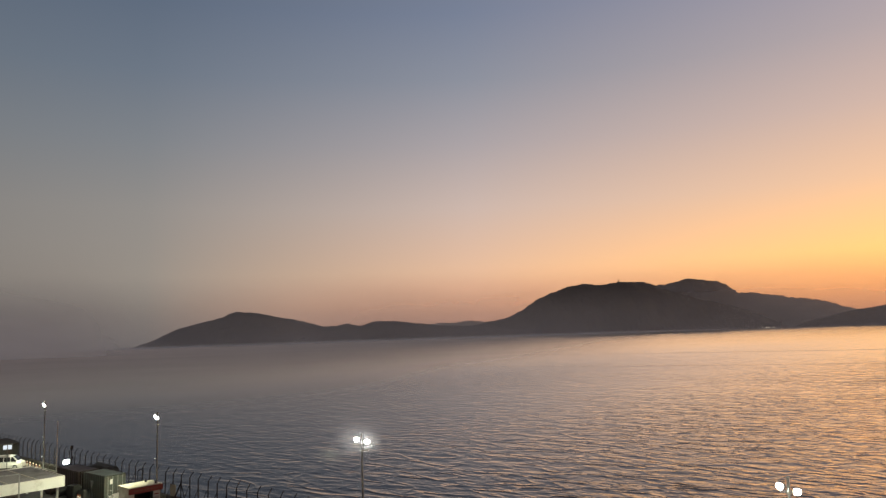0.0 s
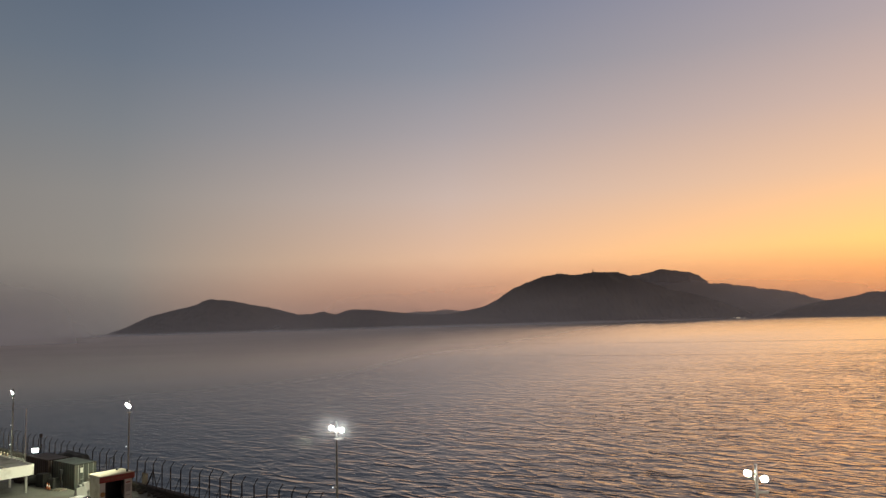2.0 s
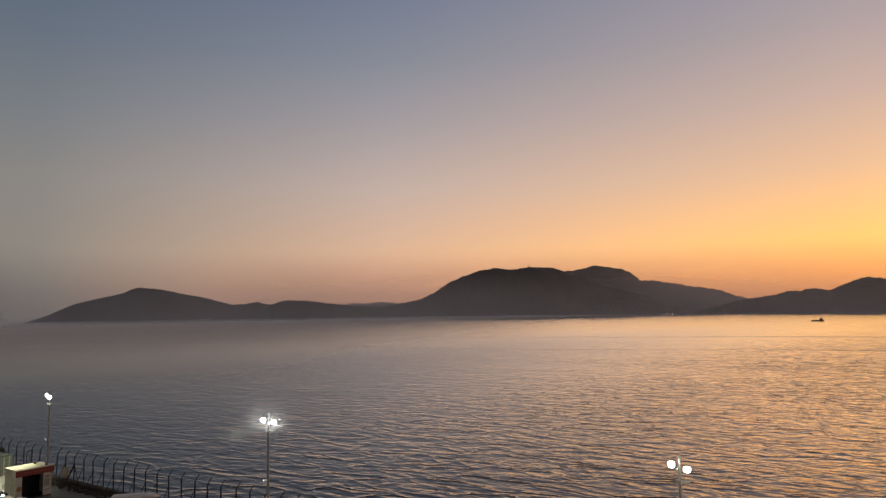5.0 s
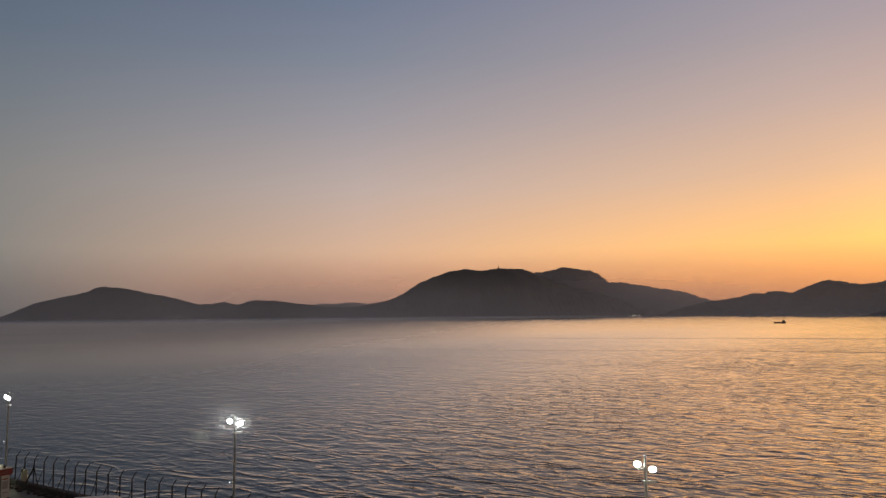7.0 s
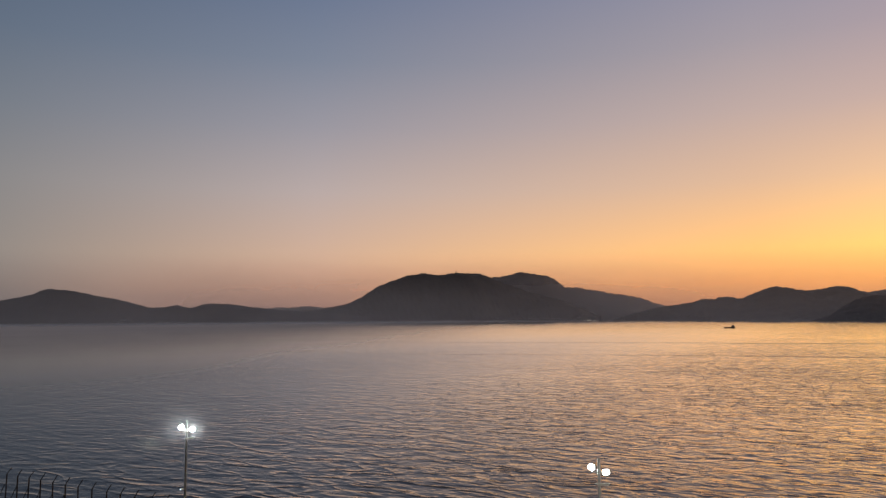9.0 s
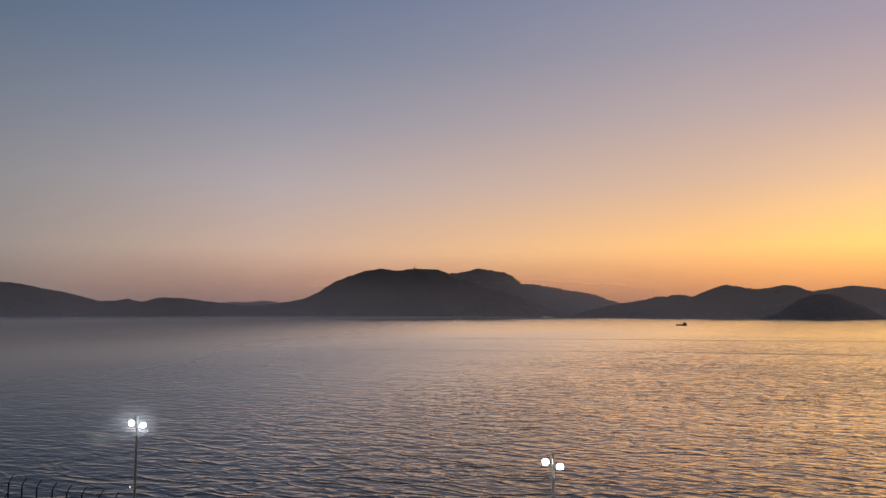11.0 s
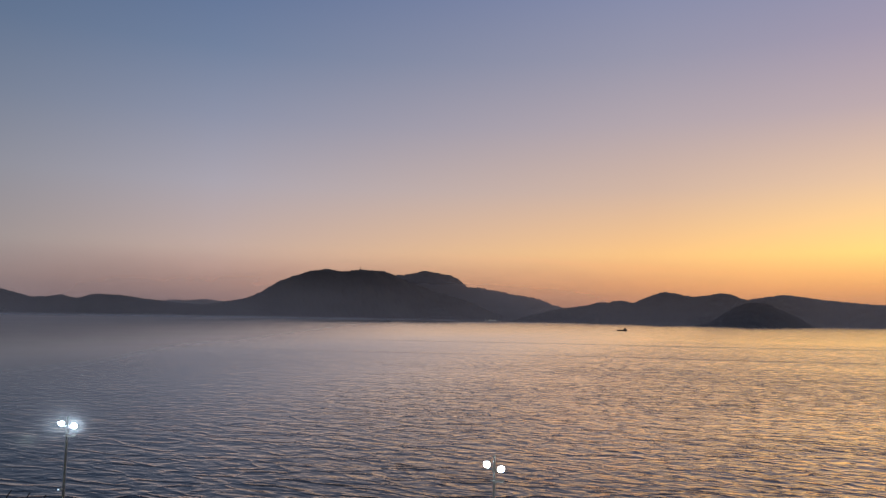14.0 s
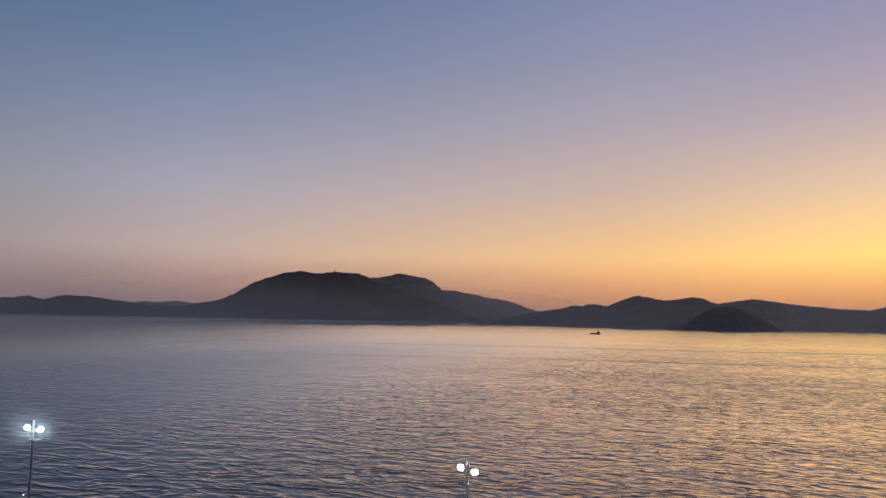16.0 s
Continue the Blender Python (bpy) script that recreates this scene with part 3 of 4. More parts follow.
# ---- kiosk ----
def build_kiosk():
    w, d, h = 3.45, 2.25, 2.95        # along the front, back, up; the front faces +x
    t = thing("kiosk", "white sales kiosk with a red fascia and dark open front", "kiosk", at=pose(-77.85, 36.07, QUAY, 0, 0, 1))
    X, Y = d / 2, w / 2
    part("floor_plate", Shape().box((-X, -Y, 0), (X, Y, 0.12)), DARK, t)
    part("side_wall", Shape().box((-X, -Y, 0.12), (X, -Y + 0.08, h)), KIOSK_WHITE, t, bevel=0.015)
    part("side_wall", Shape().box((-X, Y - 0.08, 0.12), (X, Y, h)), KIOSK_WHITE, t, bevel=0.015)
    part("back_wall", Shape().box((-X, -Y + 0.08, 0.12), (-X + 0.08, Y - 0.08, h)), DARK, t)
    part("front_panel", Shape().box((X - 0.07, -Y + 0.08, 0.12), (X, -Y + 0.6, h - 0.6)), KIOSK_WHITE, t, bevel=0.01)
    right = part("front_panel", Shape().box((X - 0.07, Y - 0.8, 0.12), (X, Y - 0.08, h - 0.6)), KIOSK_WHITE, t, bevel=0.01)
    part("poster", Shape().box((X + 0.003, Y - 0.72, 1.0), (X + 0.012, Y - 0.16, 1.75)), ROOF_FELT, right, "grey picture on a white board")
    part("poster_bar", Shape().box((X + 0.003, Y - 0.7, 1.9), (X + 0.012, Y - 0.18, 2.02)), RED, right, "red bar of unreadable print")
    part("poster_bar", Shape().box((X + 0.003, Y - 0.7, 0.6), (X + 0.012, Y - 0.18, 0.7)), ROOF_FELT, right, "grey bar of unreadable print")
    board = part("fascia", Shape().box((X - 0.02, -Y - 0.03, h - 0.62), (X + 0.14, Y + 0.2, h - 0.03)), RED, t, "red fascia board", bevel=0.02)
    for i, (y, l) in enumerate(((-1.2, 0.5), (-0.6, 0.35), (-0.15, 0.6), (0.55, 0.3), (0.95, 0.45))):
        part("print_bar", Shape().box((X + 0.142, y, h - 0.42), (X + 0.148, y + l, h - 0.22)), PRINT, board, "faded bar of unreadable print")
    part("fascia", Shape().box((X - 1.1, Y + 0.003, h - 0.62), (X - 0.02, Y + 0.12, h - 0.03)), RED, t, "red fascia return")
    part("roof", Shape().prism([(-X - 0.1, h), (X + 0.18, h), (X + 0.18, h + 0.07), (-X - 0.1, h + 0.13)], -Y - 0.1, Y + 0.1), CREAM, t, "pale sheet roof", bevel=0.015)
    part("sticker", Shape().rod((X + 0.001, -Y + 0.34, 1.15), (X + 0.012, -Y + 0.34, 1.15), 0.25, n=28), BROWN, t, "round brown sticker")
    for dx, dy in ((-0.6, 0.9), (0.9, 1.3)):
        part("roof_vent", Shape().rod((dx, dy, h + 0.04), (dx, dy, h + 0.3), 0.12, 0.1, 10).rod((dx, dy, h + 0.3), (dx, dy, h + 0.36), 0.2, 0.06, 10), DARK, t)


build_kiosk()


# ---- shipping containers ----
def container(name, label, mat, length, at):
    t = thing(name, label, "container", "containers on the pier", at)
    L, w, h = length / 2, 1.22, 2.85

    def corrugated(y, out):
        n = int(length / 0.14)
        pts = []
        for i in range(n + 1):
            x = -L + 0.1 + (length - 0.2) * i / n
            pts.append((x, y + (0.036 if (i // 2) % 2 else 0.0) * out))
        outline = pts + [(p[0], y - 0.02 * out) for p in reversed(pts)]
        return Shape().prism(outline, 0.16, h - 0.1, "z")
    part("side", corrugated(-w, -1), mat, t)
    part("side", corrugated(w - 0.04, 1), mat, t)
    part("roof", Shape().box((-L + 0.05, -w, h - 0.06), (L - 0.05, w, h - 0.01)), mat, t)
    part("floor_frame", Shape().box((-L, -w - 0.02, 0.0), (L, w + 0.02, 0.15)), mat, t)
    part("end_wall", Shape().box((-L + 0.02, -w, 0.15), (-L + 0.06, w, h - 0.06)), mat, t)
    for x in (-L + 0.07, L - 0.07):
        for y in (-w + 0.05, w - 0.05):
            part("corner_post", Shape().box((x - 0.07, y - 0.08, 0), (x + 0.07, y + 0.08, h)), mat, t, bevel=0.01)
    for y in (-w - 0.02, w - 0.08):
        part("top_rail", Shape().box((-L, y, h - 0.12), (L, y + 0.1, h)), mat, t)
    for s in (-1, 1):
        door = part("door", Shape().box((L - 0.06, min(s * 0.015, s * (w - 0.14)), 0.17), (L - 0.01, max(s * 0.015, s * (w - 0.14)), h - 0.13)), mat, t, bevel=0.01)
        for z in (0.5, 1.1, 1.7, 2.3):
            part("door_rib", Shape().box((L - 0.009, min(s * 0.08, s * (w - 0.2)), z), (L + 0.02, max(s * 0.08, s * (w - 0.2)), z + 0.3)), mat, door)
        for y in (0.3, 0.85):
            part("lock_rod", Shape().rod((L + 0.05, s * y, 0.12), (L + 0.05, s * y, h - 0.08), 0.022, n=8), STEEL, door)
        part("handle", Shape().box((L + 0.05, s * 0.3 - 0.02, 1.1), (L + 0.08, s * 0.3 + 0.35 * s + 0.02, 1.15)), STEEL, door)
    return t


green = container("shipping_container", "grey-green steel shipping container on the pier", BOX_GREEN, 5.4, pose(-89.9, 37.3, QUAY, 0, 0, 3))
part("placard", Shape().box((2.73, -0.62, 1.85), (2.745, -0.3, 2.4)), WHITE, green, "white placard")
container("shipping_container", "dark rust-red steel shipping container on the pier", BOX_RED, 6.06, pose(-96.2, 36.7, QUAY, 0, 0, 2))


def drape(name, label, category, at, length, width, height, mat, seed):
    """A heap under a sagging tarpaulin."""
    n, m = 26, 18
    u, v = np.meshgrid(np.linspace(-1, 1, n), np.linspace(-1, 1, m), indexing="ij")
    edge = np.clip(1.15 - np.maximum(np.abs(u), np.abs(v)) ** 5, 0, 1)
    z = height * np.clip(edge, 0, 1) * (0.9 + 0.04 * ripple(u, v, seed, 1.6, 2, 0.5))
    rim = (np.maximum(np.abs(u), np.abs(v)) > 0.999)
    z = np.where(rim, 0.0, z)
    me = grid_mesh(name, u * length / 2, v * width / 2, z, mat)
    ob = new(name, me)
    ob.matrix_basis = at
    return tagged(ob, label, category)


drape("covered_stack", "tall stack under a dark tarpaulin behind containers", "tarpaulin", pose(-95.6, 39.4, QUAY, 0, 0, 4), 6.5, 2.2, 3.2, TARP, 3)


# ---- dark gear heaped before the containers ----
def crate(at, size, label, mat):
    t = thing("crate", label, "crate", "crates beside the containers", at)
    x, y, z = size
    part("body", Shape().box((-x / 2, -y / 2, 0.1), (x / 2, y / 2, z)), mat, t, bevel=0.02)
    for s in (-0.35, 0.0, 0.35):
        part("batten", Shape().box((x * s - 0.05, -y / 2 - 0.025, 0.1), (x * s + 0.05, -y / 2 - 0.002, z)), mat, t)
    for s in (-1, 1):
        part("runner", Shape().box((-x / 2, s * y * 0.35 - 0.06, 0), (x / 2, s * y * 0.35 + 0.06, 0.1)), RUSTY, t)
    return t


crate(pose(-97.6, 34.3, QUAY, 0, 0, 8), (1.4, 1.1, 1.3), "dark red wooden crate beside the container", BOX_RED)
crate(pose(-95.2, 34.5, QUAY, 0, 0, -6), (1.2, 1.0, 1.0), "dark wooden crate on the pier", TARP)
crate(pose(-92.6, 34.9, QUAY, 0, 0, 14), (1.3, 1.0, 1.5), "tall dark crate beside the green container", TARP)
drape("covered_gear", "low gear under a black tarpaulin", "tarpaulin", pose(-91.0, 35.4, QUAY, 0, 0, 12), 1.5, 1.0, 1.2, TARP, 7)
drape("covered_gear", "bulky gear under a black tarpaulin", "tarpaulin", pose(-99.6, 34.9, QUAY, 0, 0, 5), 2.0, 1.3, 1.7, TARP, 9)


def pallet(at):
    t = thing("pallet", "pale wooden pallet lying on the pier", "pallet", at=at)
    for i in range(6):
        part("slat", Shape().box((-0.6, -0.5 + i * 0.18, 0.12), (0.6, -0.4 + i * 0.18, 0.145)), CREAM, t)
    for x in (-0.55, 0, 0.5):
        part("runner", Shape().box((x, -0.5, 0), (x + 0.08, 0.5, 0.118)), CREAM, t)


pallet(pose(-88.7, 35.2, QUAY, 0, 0, 20))


def cone_thing():
    t = thing("traffic_cone", "orange and white traffic cone on the pier", "traffic cone", "traffic cones")
    part("base", Shape().box((-0.2, -0.2, 0), (0.2, 0.2, 0.04)), DARK, t, bevel=0.01)
    part("body", Shape().rod((0, 0, 0.04), (0, 0, 0.32), 0.15, 0.1, 16).rod((0, 0, 0.52), (0, 0, 0.75), 0.07, 0.025, 16), CONE, t)
    part("sleeve", Shape().rod((0, 0, 0.32), (0, 0, 0.52), 0.102, 0.072, 16), WHITE, t, "white reflective sleeve")
    return t


c = cone_thing()
c.matrix_basis = pose(-90.7, 34.65, QUAY)
copy_thing(c, pose(-90.0, 34.6, QUAY, 0, 0, 30))


def barrier(at):
    t = thing("barrier", "pale grey plastic barrier block beside the kiosk", "barrier", "plastic barriers", at)
    part("body", Shape().prism([(-0.3, 0), (0.3, 0), (0.24, 0.3), (0.14, 0.95), (-0.14, 0.95), (-0.24, 0.3)], -0.6, 0.6), BARRIER, t, bevel=0.03)
    part("cap", Shape().rod((0, 0.3, 0.95), (0, 0.3, 1.0), 0.07, n=10), DARK, t)
    return t


b = barrier(pose(-84.9, 35.9, QUAY, 0, 0, 75))
copy_thing(b, pose(-83.6, 35.4, QUAY, 0, 0, 12))
copy_thing(b, pose(-85.9, 36.9, QUAY, 0, 0, 40))


# ---- vehicles ----
def loft(rows):
    """A closed body from cross-sections along x: (x, half width, bottom, waist height, top half width, top)."""
    s = Shape()
    secs = []
    for x, w, lo, mid, wt, hi in rows:
        secs.append([(x, -w * 0.94, lo), (x, -w, lo + 0.12), (x, -w, mid), (x, -wt, hi - 0.06), (x, -wt * 0.88, hi), (x, wt * 0.88, hi), (x, wt, hi - 0.06), (x, w, mid), (x, w, lo + 0.12), (x, w * 0.94, lo)])
    n = 10
    vs = [p for q in secs for p in q]
    fs = []
    for i in range(len(secs) - 1):
        fs += [(i * n + j, i * n + (j + 1) % n, (i + 1) * n + (j + 1) % n, (i + 1) * n + j) for j in range(n)]
    fs += [tuple(range(n))[::-1], tuple(range((len(secs) - 1) * n, len(secs) * n))]
    return s.put(vs, fs)


def wheels(t, xs, y, r):
    for x in xs:
        for s in (-1, 1):
            w = part("wheel", Shape().rod((x, s * (y - 0.1), r), (x, s * y, r), r, n=20), TYRE, t, "black tyre", smooth=True)
            part("rim", Shape().rod((x, s * (y + 0.001), r), (x, s * (y + 0.015), r), r * 0.62, n=16), STEEL, w)


def sedan(at, label):
    t = thing("car", label, "car", "parked cars", at)
    part("body", loft([(-2.2, 0.7, 0.35, 0.75, 0.62, 0.86), (-2.05, 0.82, 0.22, 0.8, 0.74, 0.98), (-1.3, 0.86, 0.2, 0.85, 0.78, 1.0), (0.8, 0.86, 0.2, 0.84, 0.78, 0.98), (1.6, 0.84, 0.2, 0.74, 0.76, 0.86), (2.1, 0.78, 0.24, 0.62, 0.68, 0.76), (2.22, 0.62, 0.32, 0.52, 0.55, 0.64)]), CAR_WHITE, t, smooth=True)
    cabin = part("cabin", loft([(-1.75, 0.74, 0.9, 0.95, 0.7, 1.0), (-1.0, 0.76, 0.9, 1.05, 0.6, 1.4), (-0.3, 0.76, 0.9, 1.05, 0.6, 1.46), (0.2, 0.76, 0.9, 1.05, 0.6, 1.43), (1.05, 0.74, 0.88, 0.95, 0.7, 1.0)]), CAR_WHITE, t, smooth=True)
    part("windscreen", Shape().put([(0.28, -0.56, 1.41), (0.28, 0.56, 1.41), (0.98, 0.66, 1.05), (0.98, -0.66, 1.05), (0.3, -0.56, 1.44), (0.3, 0.56, 1.44), (1.0, 0.66, 1.08), (1.0, -0.66, 1.08)], ((0, 1, 2, 3), (4, 7, 6, 5), (0, 4, 5, 1), (1, 5, 6, 2), (2, 6, 7, 3), (3, 7, 4, 0))), GLASS, cabin, "dark windscreen")
    part("rear_window", Shape().put([(-1.08, -0.54, 1.39), (-1.08, 0.54, 1.39), (-1.66, 0.64, 1.06), (-1.66, -0.64, 1.06), (-1.1, -0.54, 1.42), (-1.1, 0.54, 1.42), (-1.68, 0.64, 1.09), (-1.68, -0.64, 1.09)], ((0, 3, 2, 1), (4, 5, 6, 7), (0, 1, 5, 4), (1, 2, 6, 5), (2, 3, 7, 6), (3, 0, 4, 7))), GLASS, cabin, "dark rear window")
    for s in (-1, 1):
        for x0, x1 in ((-1.05, -0.3), (-0.2, 0.5)):
            part("side_window", Shape().put([(x0 - 0.1, s * 0.765, 1.02), (x1 + (0.2 if x1 > 0 else 0), s * 0.765, 1.02), (x1, s * 0.63, 1.36), (x0, s * 0.63, 1.36),
                                             (x0 - 0.1, s * 0.785, 1.03), (x1 + (0.2 if x1 > 0 else 0), s * 0.785, 1.03), (x1, s * 0.65, 1.37), (x0, s * 0.65, 1.37)],
                                            ((0, 1, 2, 3), (4, 7, 6, 5), (0, 4, 5, 1), (1, 5, 6, 2), (2, 6, 7, 3), (3, 7, 4, 0))), GLASS, cabin, "dark side window")
        part("headlight", Shape().box((2.06, s * 0.5 - 0.15, 0.56), (2.2, s * 0.5 + 0.13, 0.68)), STEEL, t, "clear headlight", bevel=0.02)
        part("door_mirror", Shape().box((0.62, s * 0.92 - 0.08, 0.96), (0.74, s * 0.92 + 0.08, 1.1)), CAR_WHITE, t, bevel=0.02)
    part("bumper", Shape().box((2.1, -0.66, 0.26), (2.27, 0.66, 0.46)), CAR_WHITE, t, bevel=0.04)
    wheels(t, (-1.35, 1.35), 0.87, 0.31)
    return t


def van(at, label):
    t = thing("van", label, "van", "parked vans", at)
    part("body", loft([(-2.4, 0.8, 0.3, 1.0, 0.72, 1.9), (-2.3, 0.86, 0.25, 1.05, 0.76, 1.98), (0.6, 0.86, 0.25, 1.05, 0.76, 2.0), (1.15, 0.86, 0.25, 1.05, 0.72, 1.94), (1.95, 0.85, 0.25, 1.0, 0.74, 1.2), (2.35, 0.8, 0.28, 0.85, 0.7, 1.02), (2.45, 0.7, 0.35, 0.75, 0.62, 0.88)]), CAR_WHITE, t, smooth=True)
    part("windscreen", Shape().put([(1.2, -0.62, 1.9), (1.2, 0.62, 1.9), (1.88, 0.7, 1.27), (1.88, -0.7, 1.27), (1.23, -0.62, 1.93), (1.23, 0.62, 1.93), (1.91, 0.7, 1.3), (1.91, -0.7, 1.3)], ((0, 1, 2, 3), (4, 7, 6, 5), (0, 4, 5, 1), (1, 5, 6, 2), (2, 6, 7, 3), (3, 7, 4, 0))), GLASS, t, "dark sloping windscreen")
    for s in (-1, 1):
        for x0, x1, xt in ((-2.2, -1.2, -1.2), (-1.1, -0.1, -0.1), (0.0, 0.85, 0.85), (0.95, 1.7, 1.2)):
            part("side_window", Shape().put([(x0, s * 0.845, 1.15), (x1, s * 0.845, 1.15), (xt, s * 0.765, 1.8), (x0, s * 0.765, 1.8), (x0, s * 0.87, 1.15), (x1, s * 0.87, 1.15), (xt, s * 0.79, 1.8), (x0, s * 0.79, 1.8)],
                                            ((0, 1, 2, 3), (4, 7, 6, 5), (0, 4, 5, 1), (1, 5, 6, 2), (2, 6, 7, 3), (3, 7, 4, 0))), GLASS, t, "dark side window")
        part("headlight", Shape().box((2.3, s * 0.56 - 0.14, 0.72), (2.44, s * 0.56 + 0.12, 0.9)), STEEL, t, "clear headlight", bevel=0.02)
        part("door_mirror", Shape().box((1.6, s * 0.98 - 0.08, 1.15), (1.72, s * 0.98 + 0.08, 1.4)), DARK, t, bevel=0.02)
    part("bumper", Shape().box((2.3, -0.72, 0.3), (2.52, 0.72, 0.55)), CAR_WHITE, t, bevel=0.05)
    wheels(t, (-1.45, 1.55), 0.87, 0.33)
    return t


sedan(pose(-76.4, 32.4, QUAY, 0, 0, 17), "white saloon car parked beside the kiosk")
sedan(pose(-71.3, 32.4, QUAY, 0, 0, 14), "white saloon car parked before the kiosk")
van(pose(-61.3, 38.1, QUAY, 0, 0, 48), "white van parked close to the parapet")
van(pose(-123.6, 36.8, QUAY, 0, 0, 52), "white minibus parked at the pier's far end")


# ---- flat-roofed gate building ----
def build_gatehouse():
    t = thing("gate_canopy", "flat-roofed white canopy over the pier gate", "canopy", at=pose(-95.4, 27.1, QUAY))
    X, Y = 5.6, 5.75
    part("roof", Shape().box((-X + 0.12, -Y + 0.12, 2.6), (X - 0.12, Y - 0.12, 3.1)), ROOF_FELT, t, "grey felt roof")
    for a, b2 in (((-X, -Y, 2.0), (X, -Y + 0.12, 3.22)), ((-X, Y - 0.12, 2.0), (X, Y, 3.22)), ((-X, -Y + 0.12, 2.0), (-X + 0.12, Y - 0.12, 3.22)), ((X - 0.12, -Y + 0.12, 2.0), (X, Y - 0.12, 3.22))):
        part("fascia", Shape().box(a, b2), WHITE, t, "white fascia board", bevel=0.015)
    for i in range(3):
        part("roof_seam", Shape().box((-X + 0.15, -3 + i * 3, 3.1), (X - 0.15, -2.85 + i * 3, 3.15)), CREAM, t)
    for x in (-4.9, 0, 4.9):
        for y in (-5.2, 5.2):
            part("column", Shape().box((x - 0.11, y - 0.11, 0), (x + 0.11, y + 0.11, 2.6)), STEEL, t, bevel=0.01)
    return t


build_gatehouse()


def build_gantry():
    t = thing("gantry", "slim grey steel gantry over the gate lane", "gantry", at=pose(-88.3, 26.6, QUAY, 0, 0, -8))
    for y in (-1.25, 1.0):
        part("post", Shape().box((-0.07, y - 0.07, 0), (0.07, y + 0.07, 4.3)), STEEL, t, bevel=0.01)
    part("beam", Shape().box((-0.06, -3.2, 4.3), (0.06, 1.07, 4.42)), STEEL, t, bevel=0.01)


build_gantry()


def build_ticket_machine():
    t = thing("ticket_machine", "grey ticket machine with two lit displays", "ticket machine", at=pose(-93.2, 28.4, QUAY, 0, 0, -10))
    body = part("body", Shape().prism([(-0.4, 0.1), (0.4, 0.1), (0.4, 1.95), (0.3, 2.1), (-0.4, 2.1)], -0.55, 0.55), ROOF_FELT, t, bevel=0.03)
    part("plinth", Shape().box((-0.5, -0.65, 0), (0.5, 0.65, 0.1)), CONCRETE, t)
    for y in (-0.3, 0.22):
        part("display", Shape().box((0.402, y - 0.13, 1.55), (0.412, y + 0.13, 1.75)), SIGN_GLOW, body, "lit display")
    part("slot_panel", Shape().box((0.402, -0.35, 0.7), (0.415, 0.3, 1.2)), DARK, body)


build_ticket_machine()


# ---- small posts, signs and lights at the far end ----
def build_far_sign():
    t = thing("lit_sign", "small lit sign on a dark post", "sign", at=pose(-121.6, 36.3, QUAY, 0, 0, -15))
    part("post", Shape().rod((0, 0, 0), (0, 0, 3.1), 0.05, n=8), DARK, t)
    case = part("case", Shape().box((-0.1, -0.62, 3.0), (0.08, 0.62, 3.85)), DARK, t, bevel=0.02)
    for y in (-0.3, 0.3):
        part("panel", Shape().box((0.082, y - 0.25, 3.12), (0.09, y + 0.25, 3.72)), SIGN_GLOW, case, "glowing white panel")


build_far_sign()


def build_shed():
    t = thing("shed", "dark timber shed at the pier's far end", "shed", at=pose(-131.6, 38.6, QUAY, 0, 0, 4))
    part("wall", Shape().box((-2.4, -1.4, 0), (2.4, 1.4, 2.9)), TARP, t)
    for i in range(12):
        part("plank", Shape().box((2.402, -1.4 + i * 0.235, 0.05), (2.425, -1.18 + i * 0.235, 2.9)), TARP, t)
    part("roof", Shape().prism([(-2.6, 2.9), (2.65, 2.9), (2.65, 3.05), (-2.6, 3.4)], -1.6, 1.6), RUSTY, t)
    part("door", Shape().box((2.427, -0.5, 0.05), (2.46, 0.45, 2.1)), RUSTY, t, "rusty brown door")


build_shed()


def build_work_light():
    t = thing("work_light", "bright work light on a low tripod", "work light", at=pose(-112.2, 41.15, QUAY + 0.5, 0, 0, 0))
    for a in (0, 120, 240):
        part("leg", Shape().rod((0, 0, 0.5), (0.3 * math.cos(radians(a)), 0.3 * math.sin(radians(a)), 0), 0.02, n=6), STEEL, t)
    part("mast", Shape().rod((0, 0, 0.45), (0, 0, 0.85), 0.025, n=8), STEEL, t)
    m = pose(0, 0, 0.95, 0, 8, 0)
    h = part("housing", Shape().box((-0.12, -0.42, -0.28), (0.05, 0.42, 0.28), m), STEEL, t, bevel=0.02)
    part("lens", Shape().box((0.052, -0.39, -0.25), (0.06, 0.39, 0.25), m), LAMP_GLOW, h, "glowing white lens")
    p = bpy.data.lights.new("work_light_beam", "SPOT")
    p.energy, p.spot_size, p.spot_blend, p.shadow_soft_size, p.color = 900, radians(130), 0.7, 0.3, (1.0, 0.98, 0.88)
    new("work_light_beam", p).matrix_basis = look((-112.0, 41.15, QUAY + 1.6), (-104, 38, QUAY + 0.6))


build_work_light()


def build_mast():
    t = thing("flag_mast", "thin grey mast without a flag", "mast", at=pose(-114.4, 40.6, QUAY))
    part("pole", Shape().rod((0, 0, 0), (0, 0, 7.1), 0.09, 0.05, 10), STEEL, t, smooth=True)
    part("foot", Shape().rod((0, 0, 0), (0, 0, 0.3), 0.12, 0.08, 10), STEEL, t)
    part("finial", Shape().rod((0, 0, 7.1), (0, 0, 7.2), 0.06, 0.02, 8), STEEL, t)


build_mast()


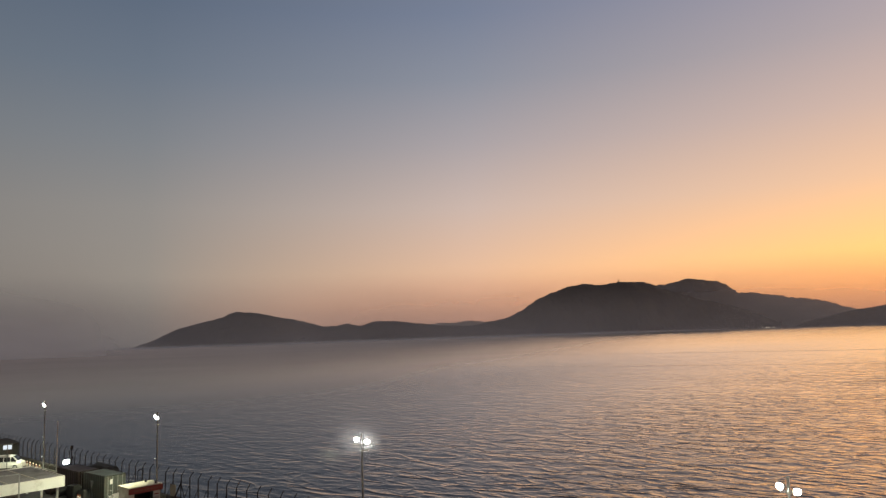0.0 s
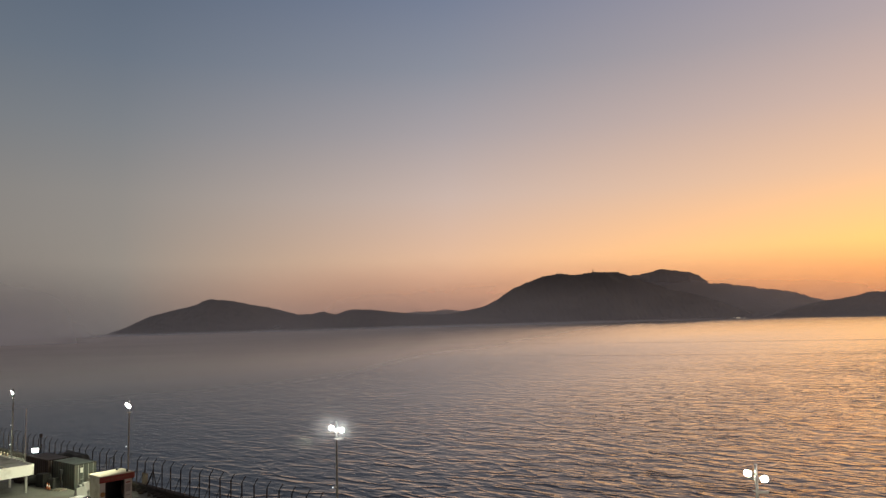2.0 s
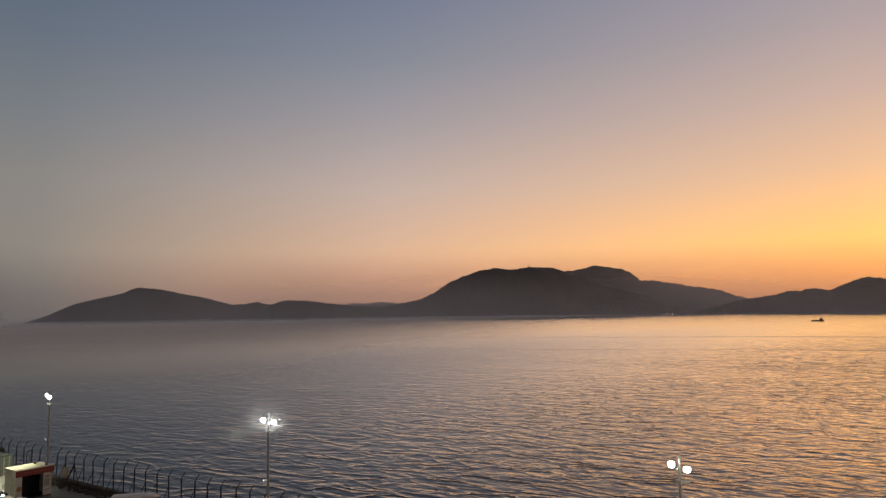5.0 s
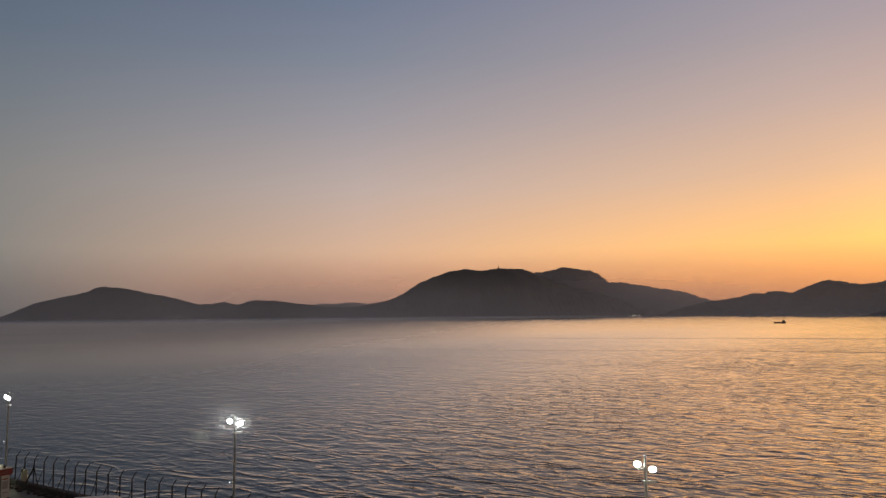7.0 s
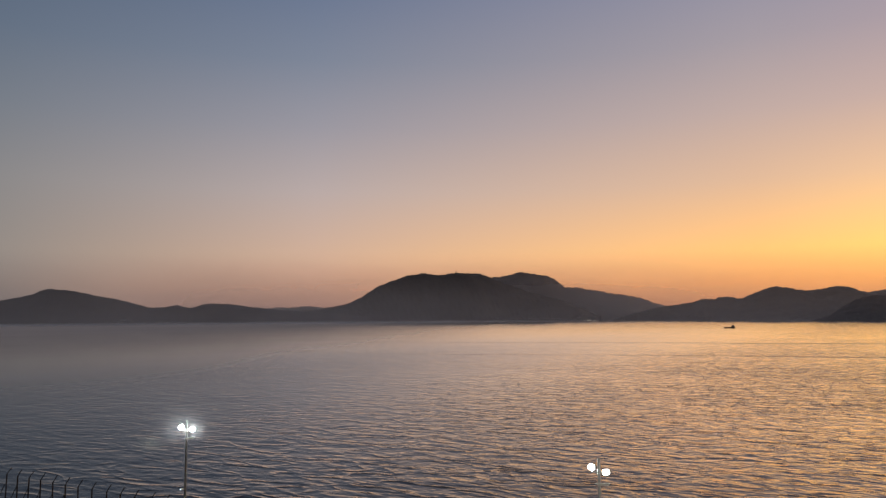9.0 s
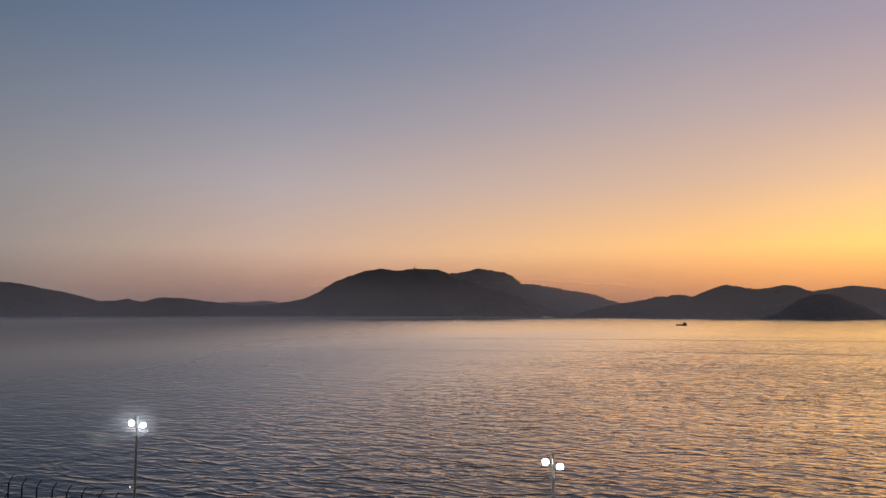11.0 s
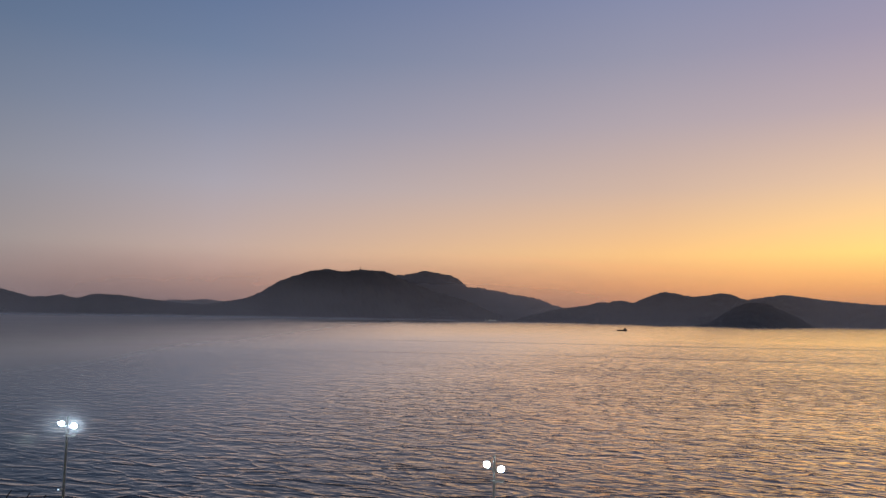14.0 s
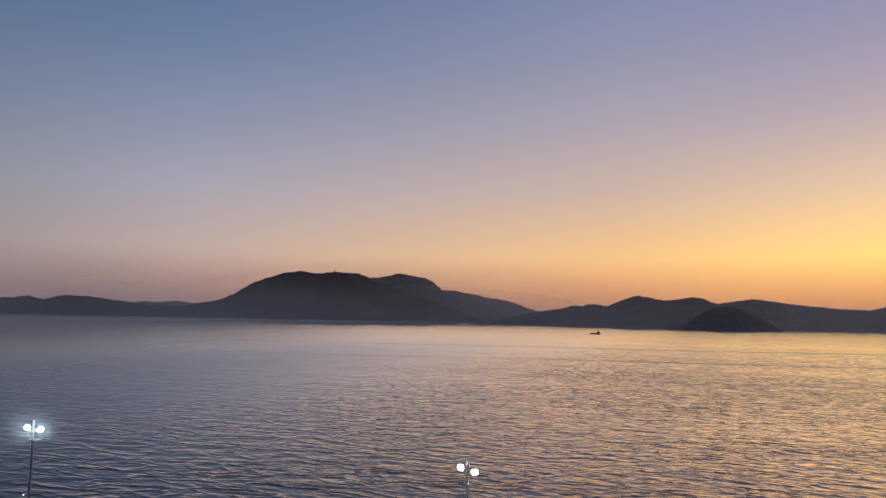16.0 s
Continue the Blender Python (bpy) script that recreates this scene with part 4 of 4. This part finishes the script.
def build_device_post(x, y, h, name, label):
    t = thing(name, label, "post", at=pose(x, y, QUAY))
    part("pole", Shape().rod((0, 0, 0), (0, 0, h), 0.07, n=10), RUSTY, t)
    part("head", Shape().box((-0.16, -0.16, h - 0.1), (0.16, 0.16, h + 0.4)), DARK, t, bevel=0.03)
    part("side_box", Shape().box((0.07, -0.12, h - 1.5), (0.25, 0.12, h - 1.0)), DARK, t, bevel=0.02)


build_device_post(-108.6, 40.5, 3.7, "signal_post", "dark post with a boxy head beside the parapet")
build_device_post(-89.7, 35.75, 1.75, "service_post", "short dark post with a box beside the green container")


def build_hook_pole():
    t = thing("hooked_pole", "dark hooked pole beside the parapet", "pole", at=pose(-88.0, 40.5, QUAY))
    part("pole", Shape().tube([(0, 0, 0), (0, 0, 2.7), (0.08, 0.12, 2.82), (0.3, 0.42, 2.84), (0.34, 0.48, 2.7)], 0.05), DARK, t)
    part("lantern", Shape().rod((0.34, 0.48, 2.72), (0.34, 0.48, 2.5), 0.06, 0.11, 10), DARK, t)
    part("cabinet", Shape().box((-0.2, -0.2, 0), (0.2, 0.1, 0.9)), DARK, t, bevel=0.02)


build_hook_pole()


def bollard():
    t = thing("bollard", "short pale bollard at the pier's edge", "bollard", "bollards by the parapet")
    part("shaft", Shape().rod((0, 0, 0), (0, 0, 0.75), 0.11, 0.1, 12).rod((0, 0, 0.75), (0, 0, 0.82), 0.1, 0.05, 12), CREAM, t)
    part("band", Shape().rod((0, 0, 0.5), (0, 0, 0.62), 0.112, 0.11, 12), RED, t, "red band")
    return t


b = bollard()
b.matrix_basis = pose(-117.6, 39.4, QUAY)
for k in range(1, 6):
    copy_thing(b, pose(-117.6 - 1.45 * k, 39.4 + 0.05 * k, QUAY))


# ---- across the water ----
def build_boat():
    d, a = 1340.0, radians(-8.2)
    t = thing("cargo_boat", "small dark cargo boat out on the bay", "boat", at=pose(d * math.sin(a), d * math.cos(a), 0, 0, 0, 4))
    t.scale = (0.86, 0.86, 0.86)
    hull = Shape()
    secs = []
    for x, w, top in ((-11, 0.3, 3.0), (-9, 1.9, 2.6), (-5, 2.7, 2.2), (4, 2.8, 2.1), (9, 2.6, 2.4), (10.5, 2.2, 2.5)):
        secs.append([(x * 0.96, -w * 0.7, -0.6), (x, -w, top), (x, w, top), (x * 0.96, w * 0.7, -0.6)])
    vs = [p for q in secs for p in q]
    fs = [(i * 4 + j, i * 4 + (j + 1) % 4, i * 4 + 4 + (j + 1) % 4, i * 4 + 4 + j) for i in range(5) for j in range(4)] + [(3, 2, 1, 0), (20, 21, 22, 23)]
    part("hull", hull.put(vs, fs), HULL, t)
    house = part("deckhouse", Shape().box((3.2, -2.0, 2.1), (9.4, 2.0, 4.6)).box((4.2, -1.7, 4.6), (8.2, 1.7, 6.6)), DECKHOUSE, t, bevel=0.1)
    for y in (-1.0, 0.0, 1.0):
        part("window", Shape().box((4.17, y - 0.35, 5.3), (4.196, y + 0.35, 6.1)), GLASS, house)
    part("mast", Shape().rod((6.5, 0, 6.6), (6.5, 0, 9.0), 0.12, 0.06, 8), DECKHOUSE, t)
    part("hatch", Shape().box((-7, -1.6, 2.2), (2.4, 1.6, 2.75)), DECKHOUSE, t, bevel=0.08)


build_boat()


def build_summit(az, z, d, tall, name, label):
    a = radians(az)
    t = thing(name, label, "radio mast", at=pose(d * math.sin(a), d * math.cos(a), z, 0, 0, -az))
    part("hut", Shape().box((-9, -5, -8), (9, 5, 5)).box((-3, -4, 5), (3, 4, 8)), TARP, t)
    part("tower", Shape().rod((-1, 0, 4), (-1, 0, tall), 1.3, 0.7, 6).rod((5, 0, 4), (5, 0, tall * 0.7), 0.9, 0.5, 6), TARP, t)
    part("platform", Shape().box((-4, -2.5, tall * 0.55), (2, 2.5, tall * 0.55 + 1.6)), TARP, t)


build_summit(-28.75, 296, 4418, 25, "radio_mast", "dark radio mast and hut on the mountain top")
build_summit(-31.5, 292, 4420, 12, "lookout_hut", "small hut on the mountain's shoulder")


def shore_house(az, d, width, z=1.0):
    a = radians(az)
    t = thing("shore_house", "small lit house at the foot of the mountain", "house", "lit houses on the shore", pose(d * math.sin(a), d * math.cos(a), z, 0, 0, -az))
    part("wall", Shape().box((-width / 2, -4, 0), (width / 2, 4, 9)), TARP, t)
    part("roof", Shape().prism([(-width / 2 - 1, 9), (width / 2 + 1, 9), (0, 13)], -5, 5), BOX_RED, t)
    n = max(1, int(width / 9))
    for i in range(n):
        x = (i + 0.5 - n / 2) * width / n
        part("window", Shape().box((x - width / n * 0.34, -4.06, 4.0), (x + width / n * 0.34, -4.01, 6.5)), SHORE_GLOW, t, "lit window")


for az, w in ((-25.2, 7), (-18.75, 7), (-18.4, 20), (-18.0, 9)):
    shore_house(az, 3640, w)
